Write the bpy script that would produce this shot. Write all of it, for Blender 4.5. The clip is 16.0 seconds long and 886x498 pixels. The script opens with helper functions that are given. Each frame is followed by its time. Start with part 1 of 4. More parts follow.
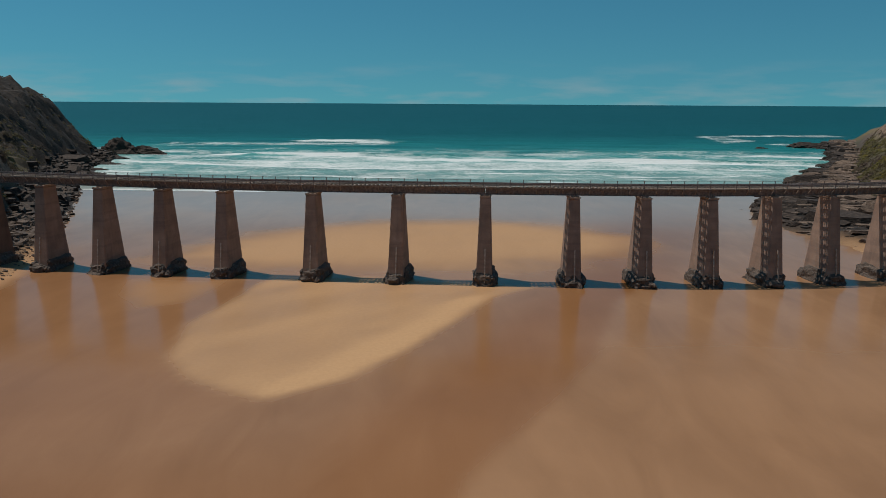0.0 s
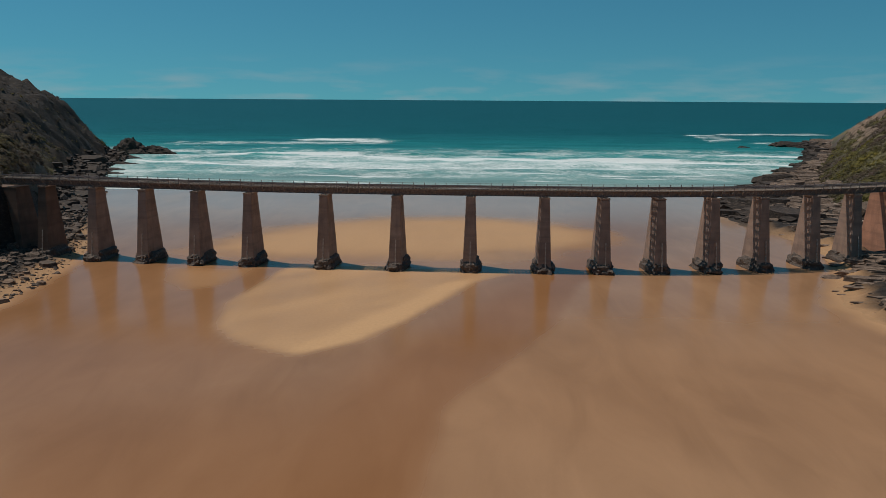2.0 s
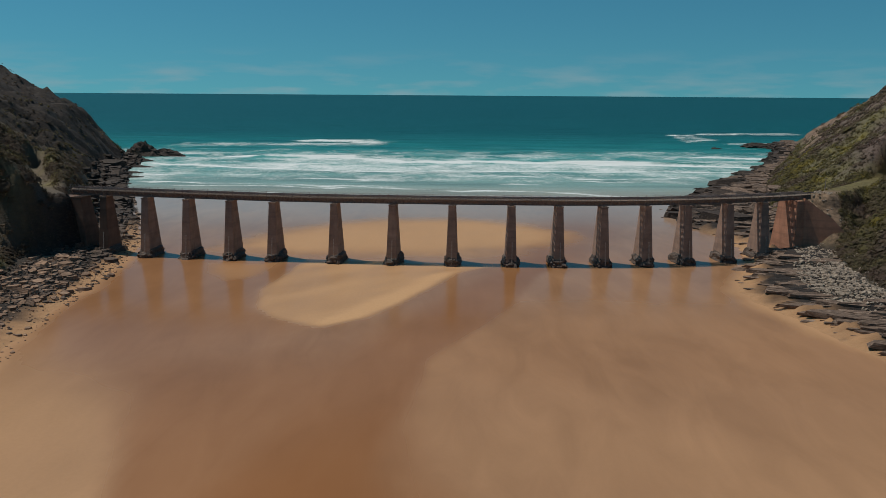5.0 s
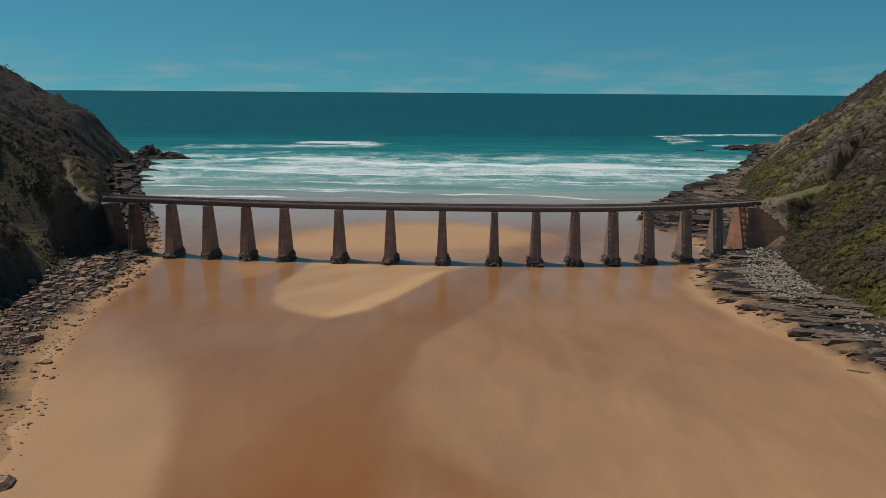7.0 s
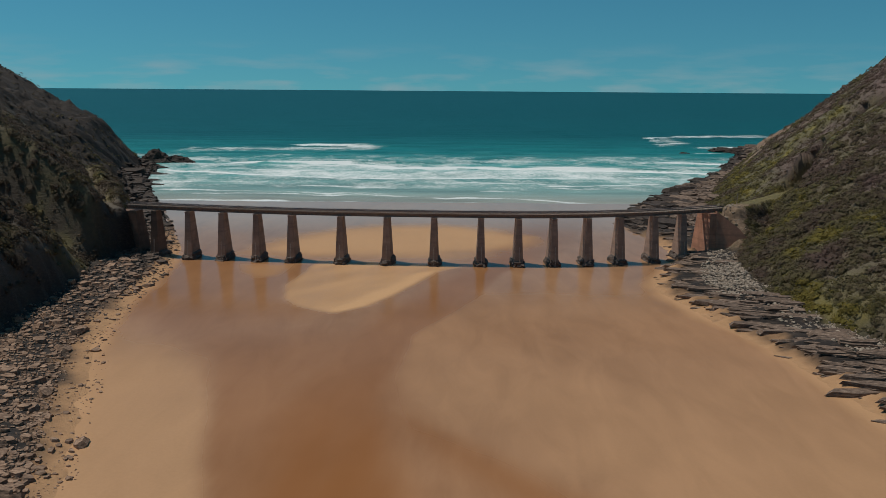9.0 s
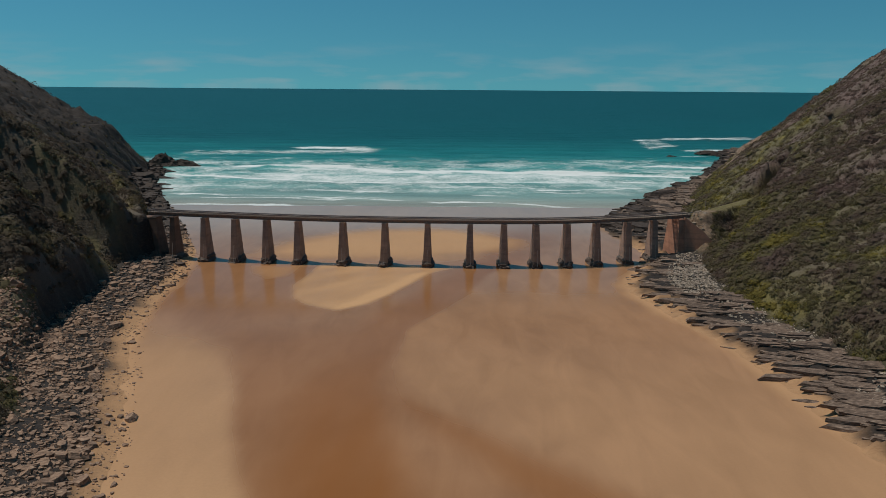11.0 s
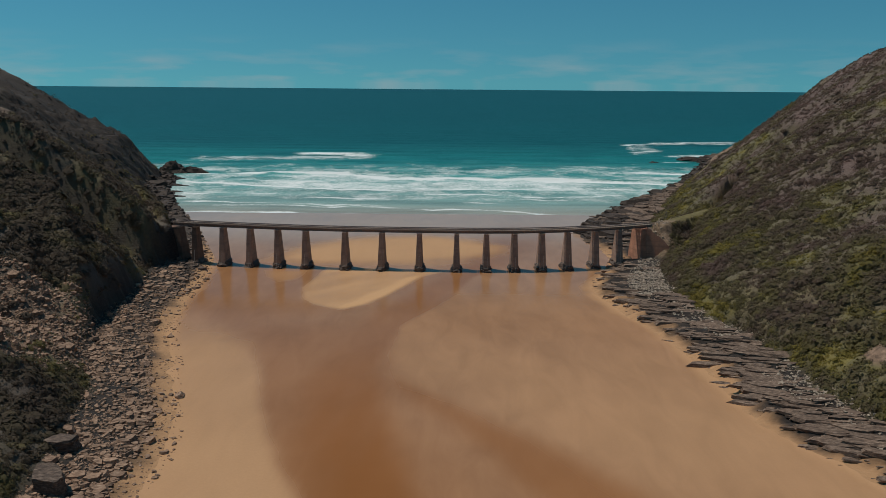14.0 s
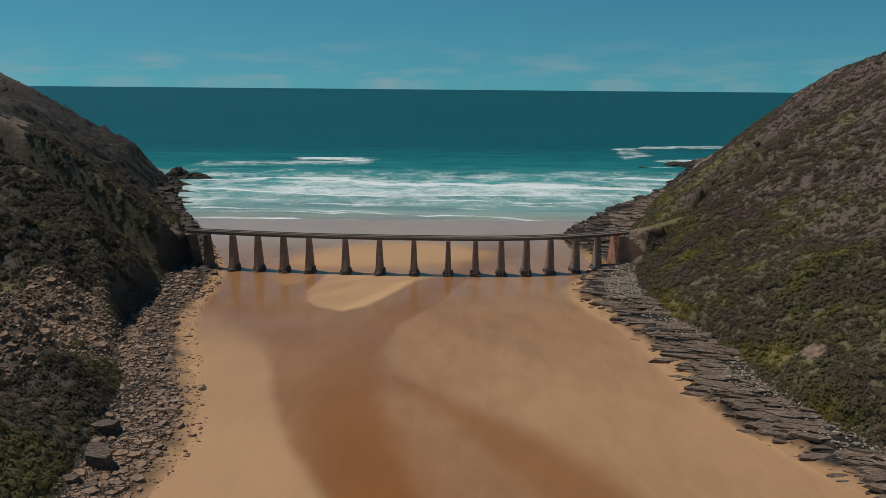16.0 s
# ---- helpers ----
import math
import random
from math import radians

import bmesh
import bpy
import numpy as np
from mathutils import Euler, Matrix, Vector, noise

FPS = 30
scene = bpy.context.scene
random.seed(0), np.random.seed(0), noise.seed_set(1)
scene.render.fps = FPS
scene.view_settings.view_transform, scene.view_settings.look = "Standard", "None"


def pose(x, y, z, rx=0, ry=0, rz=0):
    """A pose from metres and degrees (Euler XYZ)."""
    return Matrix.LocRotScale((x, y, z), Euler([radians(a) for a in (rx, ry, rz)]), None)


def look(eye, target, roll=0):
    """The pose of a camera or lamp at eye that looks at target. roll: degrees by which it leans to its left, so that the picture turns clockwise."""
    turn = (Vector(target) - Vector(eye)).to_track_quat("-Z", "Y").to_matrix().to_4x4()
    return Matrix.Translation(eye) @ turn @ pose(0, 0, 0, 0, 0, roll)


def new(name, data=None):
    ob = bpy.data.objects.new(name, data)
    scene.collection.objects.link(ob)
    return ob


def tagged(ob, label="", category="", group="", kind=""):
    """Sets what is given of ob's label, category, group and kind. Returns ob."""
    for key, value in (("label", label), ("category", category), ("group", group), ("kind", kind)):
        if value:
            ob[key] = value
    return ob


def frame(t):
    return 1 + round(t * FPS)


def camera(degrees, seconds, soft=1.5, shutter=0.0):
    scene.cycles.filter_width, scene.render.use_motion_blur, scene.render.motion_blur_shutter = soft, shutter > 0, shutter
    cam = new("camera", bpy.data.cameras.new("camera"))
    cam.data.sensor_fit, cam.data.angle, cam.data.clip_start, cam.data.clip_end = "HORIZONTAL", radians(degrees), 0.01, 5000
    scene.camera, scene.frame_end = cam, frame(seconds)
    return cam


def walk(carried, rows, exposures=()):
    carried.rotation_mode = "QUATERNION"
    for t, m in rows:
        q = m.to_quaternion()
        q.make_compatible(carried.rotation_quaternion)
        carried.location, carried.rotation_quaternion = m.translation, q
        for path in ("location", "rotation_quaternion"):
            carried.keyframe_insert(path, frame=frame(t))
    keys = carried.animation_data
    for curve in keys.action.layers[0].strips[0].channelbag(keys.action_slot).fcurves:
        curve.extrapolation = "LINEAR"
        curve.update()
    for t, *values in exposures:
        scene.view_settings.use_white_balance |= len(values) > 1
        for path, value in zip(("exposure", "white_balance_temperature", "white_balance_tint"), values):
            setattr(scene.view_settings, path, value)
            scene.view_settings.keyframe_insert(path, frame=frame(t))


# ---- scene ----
cam = camera(62.7, 16.0, soft=0.85)
# seconds, eye x y z, yaw, pitch, lean to the left
PATH = [
    (0.0, -0.542, -1.478, 31.081, 1.557, -11.190, 0.360),
    (0.5, -0.079, -7.322, 31.908, 1.526, -11.272, 0.362),
    (1.0, 0.378, -13.228, 32.863, 1.482, -11.355, 0.364),
    (1.5, 0.828, -19.182, 33.934, 1.425, -11.438, 0.367),
    (2.0, 1.272, -25.173, 35.108, 1.358, -11.521, 0.369),
    (2.5, 1.711, -31.191, 36.371, 1.283, -11.603, 0.372),
    (3.0, 2.147, -37.226, 37.714, 1.203, -11.685, 0.375),
    (3.5, 2.579, -43.270, 39.125, 1.117, -11.765, 0.378),
    (4.0, 3.008, -49.315, 40.595, 1.029, -11.844, 0.381),
    (6.5, 5.144, -79.352, 48.565, 0.588, -12.202, 0.400),
    (7.0, 5.574, -85.294, 50.242, 0.507, -12.265, 0.404),
    (7.5, 6.007, -91.210, 51.936, 0.430, -12.326, 0.409),
    (8.0, 6.444, -97.099, 53.645, 0.357, -12.383, 0.414),
    (8.5, 6.886, -102.963, 55.368, 0.289, -12.437, 0.418),
    (9.0, 7.332, -108.802, 57.104, 0.226, -12.487, 0.424),
    (11.5, 9.670, -137.759, 66.021, -0.016, -12.692, 0.451),
    (12.0, 10.163, -143.541, 67.872, -0.053, -12.724, 0.457),
    (12.5, 10.668, -149.336, 69.756, -0.087, -12.754, 0.464),
    (13.0, 11.184, -155.155, 71.680, -0.120, -12.781, 0.470),
    (13.5, 11.712, -161.006, 73.651, -0.152, -12.806, 0.477),
    (14.0, 12.253, -166.902, 75.677, -0.184, -12.829, 0.484),
    (14.5, 12.808, -172.854, 77.768, -0.218, -12.851, 0.491),
    (15.0, 13.378, -178.875, 79.933, -0.256, -12.871, 0.498),
    (15.5, 13.962, -184.978, 82.183, -0.298, -12.890, 0.505),
    (16.0, 14.563, -191.179, 84.529, -0.347, -12.910, 0.513),
]
walk(cam, [(t, pose(x, y, z, 90 + pitch, 0, yaw) @ pose(0, 0, 0, 0, 0, lean)) for t, x, y, z, yaw, pitch, lean in PATH])

# ---- light ----
SUN = Vector((-0.46, 0.12, 1.0)).normalized()
world = bpy.data.worlds.new("sky")
scene.world = world
world.use_nodes = True


def build_world():
    nt = world.node_tree
    nt.nodes.clear()
    n, l = nt.nodes.new, nt.links.new
    tc, sep = n("ShaderNodeTexCoord"), n("ShaderNodeSeparateXYZ")
    l(tc.outputs["Generated"], sep.inputs[0])
    lift = n("ShaderNodeMath"); lift.operation = "MAXIMUM"
    l(sep.outputs["Z"], lift.inputs[0]); lift.inputs[1].default_value = 0.0
    rise = n("ShaderNodeMath"); rise.operation = "MULTIPLY_ADD"
    l(lift.outputs[0], rise.inputs[0]); rise.inputs[1].default_value, rise.inputs[2].default_value = 0.9, 0.10
    comb = n("ShaderNodeCombineXYZ")
    l(sep.outputs["X"], comb.inputs[0]); l(sep.outputs["Y"], comb.inputs[1]); l(rise.outputs[0], comb.inputs[2])
    sky = n("ShaderNodeTexSky")
    sky.sky_type = "NISHITA"
    sky.sun_disc = False
    sky.sun_elevation = math.asin(SUN.z)
    sky.sun_rotation = math.atan2(SUN.x, SUN.y)
    sky.air_density, sky.dust_density, sky.ozone_density = 1.0, 0.3, 3.0
    l(comb.outputs[0], sky.inputs["Vector"])
    # thin haze clouds low over the sea
    mp = n("ShaderNodeMapping"); mp.inputs["Scale"].default_value = (9.0, 9.0, 60.0)
    l(comb.outputs[0], mp.inputs["Vector"])
    cl = n("ShaderNodeTexNoise"); cl.inputs["Scale"].default_value = 1.0; cl.inputs["Detail"].default_value = 6.0
    l(mp.outputs[0], cl.inputs["Vector"])
    ramp = n("ShaderNodeValToRGB"); ramp.color_ramp.elements[0].position, ramp.color_ramp.elements[1].position = 0.48, 0.78
    l(cl.outputs["Fac"], ramp.inputs[0])
    band = n("ShaderNodeMapRange"); band.inputs[1].default_value, band.inputs[2].default_value = 0.0, 0.06
    band.inputs[3].default_value, band.inputs[4].default_value = 0.75, 0.0
    l(sep.outputs["Z"], band.inputs[0])
    mul = n("ShaderNodeMath"); mul.operation = "MULTIPLY"
    l(ramp.outputs[0], mul.inputs[0]); l(band.outputs[0], mul.inputs[1])
    tint = n("ShaderNodeMix"); tint.data_type = "RGBA"; tint.blend_type = "MULTIPLY"; tint.inputs["Factor"].default_value = 1.0
    l(sky.outputs[0], tint.inputs["A"]); tint.inputs["B"].default_value = (*SKY_TINT, 1)
    mix = n("ShaderNodeMix"); mix.data_type = "RGBA"
    l(mul.outputs[0], mix.inputs["Factor"]); l(tint.outputs["Result"], mix.inputs["A"]); mix.inputs["B"].default_value = (4.2, 5.2, 5.6, 1)
    bg = n("ShaderNodeBackground"); bg.inputs["Strength"].default_value = SKY_POWER
    out = n("ShaderNodeOutputWorld")
    l(mix.outputs["Result"], bg.inputs[0]); l(bg.outputs[0], out.inputs[0])


SKY_TINT, SKY_POWER = (0.335, 0.87, 0.865), 0.067
build_world()
sun = new("sun", bpy.data.lights.new("sun", "SUN"))
sun.data.energy, sun.data.angle, sun.data.color = 2.8, radians(0.5), (1.0, 0.93, 0.82)
sun.matrix_world = look(SUN * 300, (0, 0, 0))


# ---- materials ----
class Mat:
    """A node material with short words for the usual nodes."""

    def __init__(self, name):
        self.m = bpy.data.materials.new(name)
        self.m.use_nodes = True
        self.t = self.m.node_tree
        self.p = self.t.nodes["Principled BSDF"]

    def node(self, kind, **kw):
        nd = self.t.nodes.new("ShaderNode" + kind)
        for k, v in kw.items():
            nd.inputs[k].default_value = v
        return nd

    def link(self, a, b):
        self.t.links.new(a, b)

    def pos(self, scale=(1, 1, 1)):
        mp = self.node("Mapping", Scale=scale)
        self.link(self.node("NewGeometry").outputs["Position"], mp.inputs["Vector"])
        return mp.outputs[0]

    def obj(self, scale=(1, 1, 1)):
        mp = self.node("Mapping", Scale=scale)
        self.link(self.node("TexCoord").outputs["Object"], mp.inputs["Vector"])
        return mp.outputs[0]

    def noise(self, vec, scale, detail=5.0, rough=0.55, distortion=0.0):
        nd = self.node("TexNoise", Scale=scale, Detail=detail, Roughness=rough, Distortion=distortion)
        self.link(vec, nd.inputs["Vector"])
        return nd.outputs["Fac"]

    def ramp(self, fac, *stops):
        nd = self.node("ValToRGB")
        e = nd.color_ramp.elements
        while len(e) < len(stops):
            e.new(0.5)
        for el, (p, c) in zip(e, stops):
            el.position = p
            el.color = (*c, 1) if not isinstance(c, (int, float)) else (c, c, c, 1)
        self.link(fac, nd.inputs[0])
        return nd.outputs[0]

    def mix(self, fac, a, b, blend="MIX"):
        nd = self.node("Mix")
        nd.data_type, nd.blend_type = "RGBA", blend
        for v, s in ((fac, "Factor"), (a, "A"), (b, "B")):
            i = next(k for k in nd.inputs if k.name == s and (k.type == "RGBA" or s == "Factor" and k.type == "VALUE"))
            if isinstance(v, (int, float)):
                i.default_value = v
            elif isinstance(v, tuple):
                i.default_value = (*v, 1)
            else:
                self.link(v, i)
        return next(o for o in nd.outputs if o.type == "RGBA")

    def math(self, op, a, b=0.0):
        nd = self.node("Math")
        nd.operation = op
        for v, i in ((a, 0), (b, 1)):
            if isinstance(v, (int, float)):
                nd.inputs[i].default_value = v
            else:
                self.link(v, nd.inputs[i])
        return nd.outputs[0]

    def attr(self, name):
        nd = self.node("Attribute")
        nd.attribute_name = name
        return nd.outputs["Fac"]

    def bump(self, height, strength=0.3, distance=0.1, normal=None):
        nd = self.node("Bump", Strength=strength, Distance=distance)
        self.link(height, nd.inputs["Height"])
        if normal:
            self.link(normal, nd.inputs["Normal"])
        self.link(nd.outputs[0], self.p.inputs["Normal"])
        return nd.outputs[0]

    def set(self, color=None, rough=None, **kw):
        for v, s in ((color, "Base Color"), (rough, "Roughness")):
            if v is None:
                continue
            if isinstance(v, (int, float)):
                self.p.inputs[s].default_value = v
            elif isinstance(v, tuple):
                self.p.inputs[s].default_value = (*v, 1)
            else:
                self.link(v, self.p.inputs[s])
        for k, v in kw.items():
            self.p.inputs[k.replace("_", " ")].default_value = v
        return self.m


def make_sand():
    k = Mat("wet_sand")
    p = k.pos()
    big = k.noise(p, 0.03, 3)
    fine = k.noise(p, 1.7, 6)
    dry = k.mix(fine, (0.5, 0.285, 0.142), (0.62, 0.37, 0.195))
    mid = k.noise(k.pos((0.16, 0.05, 1.0)), 1.0, 6, 0.6, 0.8)
    damp = k.mix(k.ramp(k.mix(0.5, big, mid), (0.36, 0.0), (0.64, 1.0)), (0.285, 0.15, 0.078), (0.39, 0.211, 0.112))
    tea = k.mix(big, (0.22, 0.083, 0.021), (0.31, 0.122, 0.035))
    pale = k.attr("pale")
    deep = k.attr("deep")
    c = k.mix(pale, damp, dry)
    c = k.mix(deep, c, tea)
    shal = k.attr("shallow")
    c = k.mix(shal, c, (0.46, 0.41, 0.365))
    wet = k.attr("wet")
    rough = k.ramp(wet, (0.0, 0.75), (1.0, 0.16))
    ripple = k.noise(k.pos((0.6, 1.0, 1.0)), 0.9, 4)
    k.bump(ripple, 0.12, 0.05)
    k.p.inputs["IOR"].default_value = 1.33
    k.p.inputs["Specular IOR Level"].default_value = 0.34
    return k.set(c, rough)


def make_sea():
    k = Mat("sea_water")
    p = k.pos()
    depth = k.attr("depth")
    foam = k.attr("foam")
    body = k.ramp(depth, (0.0, (0.42, 0.35, 0.29)), (0.07, (0.25, 0.38, 0.35)), (0.24, (0.08, 0.34, 0.32)), (0.42, (0.012, 0.18, 0.178)), (0.62, (0.003, 0.088, 0.092)), (1.0, (0.001, 0.064, 0.068)))
    streak = k.noise(k.pos((0.010, 0.055, 1.0)), 1.0, 6)
    body = k.mix(k.ramp(streak, (0.36, 0.0), (0.62, 1.0)), k.mix(0.35, body, (0.0, 0.02, 0.025)), body)
    patch = k.noise(k.pos((0.035, 0.03, 1.0)), 1.0, 5, 0.6, 0.8)
    lace = k.noise(k.pos((0.3, 0.2, 1.0)), 1.0, 9, 0.76, 1.4)
    f = k.math("ADD", foam, k.math("ADD", k.math("MULTIPLY", k.math("SUBTRACT", patch, 0.5), 1.25), k.math("MULTIPLY", k.math("SUBTRACT", lace, 0.5), 1.5)))
    fm = k.ramp(f, (0.42, 0.0), (0.58, 0.34), (0.8, 0.74), (1.1, 1.0))
    c = k.mix(fm, body, (0.72, 0.76, 0.75))
    rough = k.mix(fm, (0.35, 0.35, 0.35), (0.9, 0.9, 0.9))
    w1 = k.noise(k.pos((0.07, 0.2, 1.0)), 1.0, 8, 0.66, 0.4)
    k.bump(w1, 0.55, 1.6)
    k.p.inputs["IOR"].default_value = 1.33
    k.p.inputs["Specular IOR Level"].default_value = 0.12
    return k.set(c, rough)


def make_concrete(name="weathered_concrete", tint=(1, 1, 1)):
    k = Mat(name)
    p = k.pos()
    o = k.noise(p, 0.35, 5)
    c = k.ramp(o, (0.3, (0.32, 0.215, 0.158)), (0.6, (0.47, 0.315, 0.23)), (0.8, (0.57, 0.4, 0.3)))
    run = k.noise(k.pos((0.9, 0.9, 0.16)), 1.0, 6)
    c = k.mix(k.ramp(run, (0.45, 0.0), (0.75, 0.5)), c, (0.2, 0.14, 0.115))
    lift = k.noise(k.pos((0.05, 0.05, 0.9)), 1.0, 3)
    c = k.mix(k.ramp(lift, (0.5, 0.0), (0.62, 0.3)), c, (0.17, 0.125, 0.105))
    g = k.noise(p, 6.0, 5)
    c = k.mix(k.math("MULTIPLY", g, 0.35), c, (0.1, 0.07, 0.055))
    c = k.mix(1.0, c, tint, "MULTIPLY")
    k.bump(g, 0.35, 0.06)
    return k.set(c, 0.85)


def make_footing():
    k = Mat("encrusted_footing")
    p = k.pos()
    v = k.noise(p, 1.8, 7)
    c = k.ramp(v, (0.3, (0.045, 0.034, 0.029)), (0.6, (0.12, 0.085, 0.067)), (0.85, (0.32, 0.26, 0.21)))
    k.bump(v, 0.9, 0.3)
    return k.set(c, 0.8)


def make_rust(name, a, b, metal=0.3):
    k = Mat(name)
    v = k.noise(k.obj((1, 1, 1)), 2.5, 6)
    c = k.ramp(v, (0.35, a), (0.7, b))
    k.bump(v, 0.2, 0.02)
    return k.set(c, 0.7, Metallic=metal)


def make_timber():
    k = Mat("sleeper_timber")
    v = k.noise(k.obj((1, 6, 6)), 1.5, 6)
    return k.set(k.ramp(v, (0.3, (0.2, 0.15, 0.12)), (0.75, (0.52, 0.42, 0.34))), 0.85)


def scrub_colour(k, stops):
    geo = k.node("NewGeometry")
    patch = k.noise(k.pos(), 0.055, 4)
    f = k.math("ADD", k.math("MULTIPLY", patch, 1.7), k.math("ADD", k.math("MULTIPLY", k.attr("tone"), 0.17), k.math("MULTIPLY", geo.outputs["Random Per Island"], 0.1)))
    high = k.node("SeparateXYZ")
    k.link(geo.outputs["Position"], high.inputs[0])
    f = k.math("ADD", k.math("SUBTRACT", f, 0.715), k.math("MULTIPLY", high.outputs["Z"], 0.0046))
    grain = k.noise(k.pos(), 2.2, 8, 0.8)
    c = k.ramp(f, *stops)
    return k.mix(k.ramp(grain, (0.36, 0.0), (0.66, 1.0)), k.mix(0.2, c, (0.012, 0.012, 0.009)), k.mix(0.1, c, (0.3, 0.26, 0.2))), grain


def make_ground(name, stops):
    """Low scrub over soil; dry grass, bare earth, rock and sand where the land's attributes say so."""
    k = Mat(name)
    b = k.noise(k.pos(), 0.6, 7)
    c, grain = scrub_colour(k, stops)
    c = k.mix(0.06, c, (0.012, 0.011, 0.008))
    r = k.noise(k.pos((0.25, 0.9, 1.6)), 1.2, 8, 0.62)
    rock = k.ramp(r, (0.32, (0.01, 0.007, 0.006)), (0.52, (0.024, 0.017, 0.014)), (0.75, (0.078, 0.056, 0.043)))
    c = k.mix(k.attr("grass"), c, k.ramp(b, (0.3, (0.075, 0.062, 0.02)), (0.7, (0.19, 0.15, 0.055))))
    c = k.mix(k.attr("bare"), c, k.ramp(b, (0.3, (0.065, 0.042, 0.03)), (0.5, (0.2, 0.128, 0.086)), (0.75, (0.36, 0.24, 0.165))))
    c = k.mix(k.attr("rock"), c, rock)
    c = k.mix(k.attr("sandy"), c, k.mix(b, (0.34, 0.185, 0.092), (0.5, 0.285, 0.14)))
    k.bump(k.mix(0.5, grain, r), 0.8, 0.5)
    return k.set(c, 0.9)


def make_rock(name, dark, mid, light):
    k = Mat(name)
    v = k.noise(k.pos((0.7, 2.2, 3.0)), 1.1, 8, 0.62)
    c = k.ramp(v, (0.3, dark), (0.52, mid), (0.75, light))
    info = k.node("ObjectInfo")
    geo = k.node("NewGeometry")
    lum = k.math("ADD", k.math("MULTIPLY", geo.outputs["Random Per Island"], 0.5), k.math("MULTIPLY", info.outputs["Random"], 0.35))
    c = k.mix(lum, k.mix(0.72, c, dark), c)
    k.bump(v, 0.8, 0.25)
    return k.set(c, 0.85)


def make_leaves(name, stops):
    k = Mat(name)
    c, grain = scrub_colour(k, stops)
    k.bump(grain, 0.6, 0.4)
    k.p.inputs["Specular IOR Level"].default_value = 0.15
    # light seeps through the leaves
    seep = k.node("BsdfTranslucent")
    k.link(c, seep.inputs["Color"])
    both = k.node("MixShader", Fac=0.4)
    k.link(k.p.outputs[0], both.inputs[1])
    k.link(seep.outputs[0], both.inputs[2])
    k.link(both.outputs[0], k.t.nodes["Material Output"].inputs["Surface"])
    return k.set(c, 0.8)



def make_white():
    k = Mat("limewashed_wall")
    v = k.noise(k.obj(), 3.0, 5)
    return k.set(k.ramp(v, (0.3, (0.6, 0.57, 0.52)), (0.6, (0.8, 0.78, 0.74))), 0.8)


WHITE = make_white()
PIER_CONCRETE = make_concrete("warm_pier_concrete", (0.9, 0.88, 0.91))
DARK_CONCRETE = make_concrete("dark_tinted_concrete", (0.42, 0.37, 0.35))
RED_CONCRETE = make_concrete("reddish_concrete", (1.28, 0.92, 0.79))
SAND, SEA, CONCRETE, FOOTING = make_sand(), make_sea(), make_concrete(), make_footing()
GIRDER = make_rust("rusted_girder_steel", (0.15, 0.118, 0.108), (0.32, 0.25, 0.225), 0.1)
RAILSTEEL = make_rust("rail_steel", (0.3, 0.23, 0.19), (0.55, 0.45, 0.38), 0.2)
TIMBER = make_timber()
ROCK_L = make_rock("grey_brown_boulder", (0.08, 0.048, 0.033), (0.4, 0.245, 0.158), (0.7, 0.5, 0.36))
ROCK_R = make_rock("layered_shale", (0.04, 0.026, 0.02), (0.26, 0.172, 0.122), (0.6, 0.44, 0.33))
ROCK_DARK = make_rock("dark_brown_rock", (0.035, 0.023, 0.018), (0.15, 0.103, 0.078), (0.36, 0.26, 0.2))
ROCK_SEA = make_rock("black_surf_rock", (0.014, 0.01, 0.008), (0.06, 0.04, 0.031), (0.2, 0.14, 0.105))
PEBBLE = make_rock("pale_cobbles", (0.18, 0.14, 0.11), (0.45, 0.36, 0.275), (0.66, 0.55, 0.44))
FYNBOS = ((0.1, (0.215, 0.172, 0.036)), (0.24, (0.14, 0.12, 0.048)), (0.38, (0.134, 0.108, 0.06)), (0.56, (0.122, 0.086, 0.065)), (0.85, (0.155, 0.098, 0.087)))
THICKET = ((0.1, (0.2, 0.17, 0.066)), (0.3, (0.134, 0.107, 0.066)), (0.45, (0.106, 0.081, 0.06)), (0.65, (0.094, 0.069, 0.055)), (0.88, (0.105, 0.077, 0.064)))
LEAF_R, HILL_GREEN = make_leaves("green_brown_fynbos", FYNBOS), make_ground("green_hill_scrub", FYNBOS)
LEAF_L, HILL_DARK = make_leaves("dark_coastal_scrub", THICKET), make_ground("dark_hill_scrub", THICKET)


# ---- helpers for meshes ----
def mesh_object(name, verts, faces, material, parent=None, smooth=False, attrs=None):
    me = bpy.data.meshes.new(name)
    verts = np.asarray(verts, np.float32)
    faces = np.asarray(faces, np.int32)
    me.vertices.add(len(verts))
    me.vertices.foreach_set("co", verts.ravel())
    n = faces.shape[1]
    me.loops.add(faces.size)
    me.loops.foreach_set("vertex_index", faces.ravel())
    me.polygons.add(len(faces))
    me.polygons.foreach_set("loop_start", np.arange(0, faces.size, n, dtype=np.int32))
    me.polygons.foreach_set("use_smooth", np.full(len(faces), bool(smooth)))
    for key, values in (attrs or {}).items():
        me.attributes.new(key, "FLOAT", "POINT").data.foreach_set("value", np.asarray(values, np.float32).ravel())
    me.materials.append(material)
    me.update(calc_edges=True)
    me.validate()
    ob = new(name, me)
    if parent:
        ob.parent = parent
    return ob


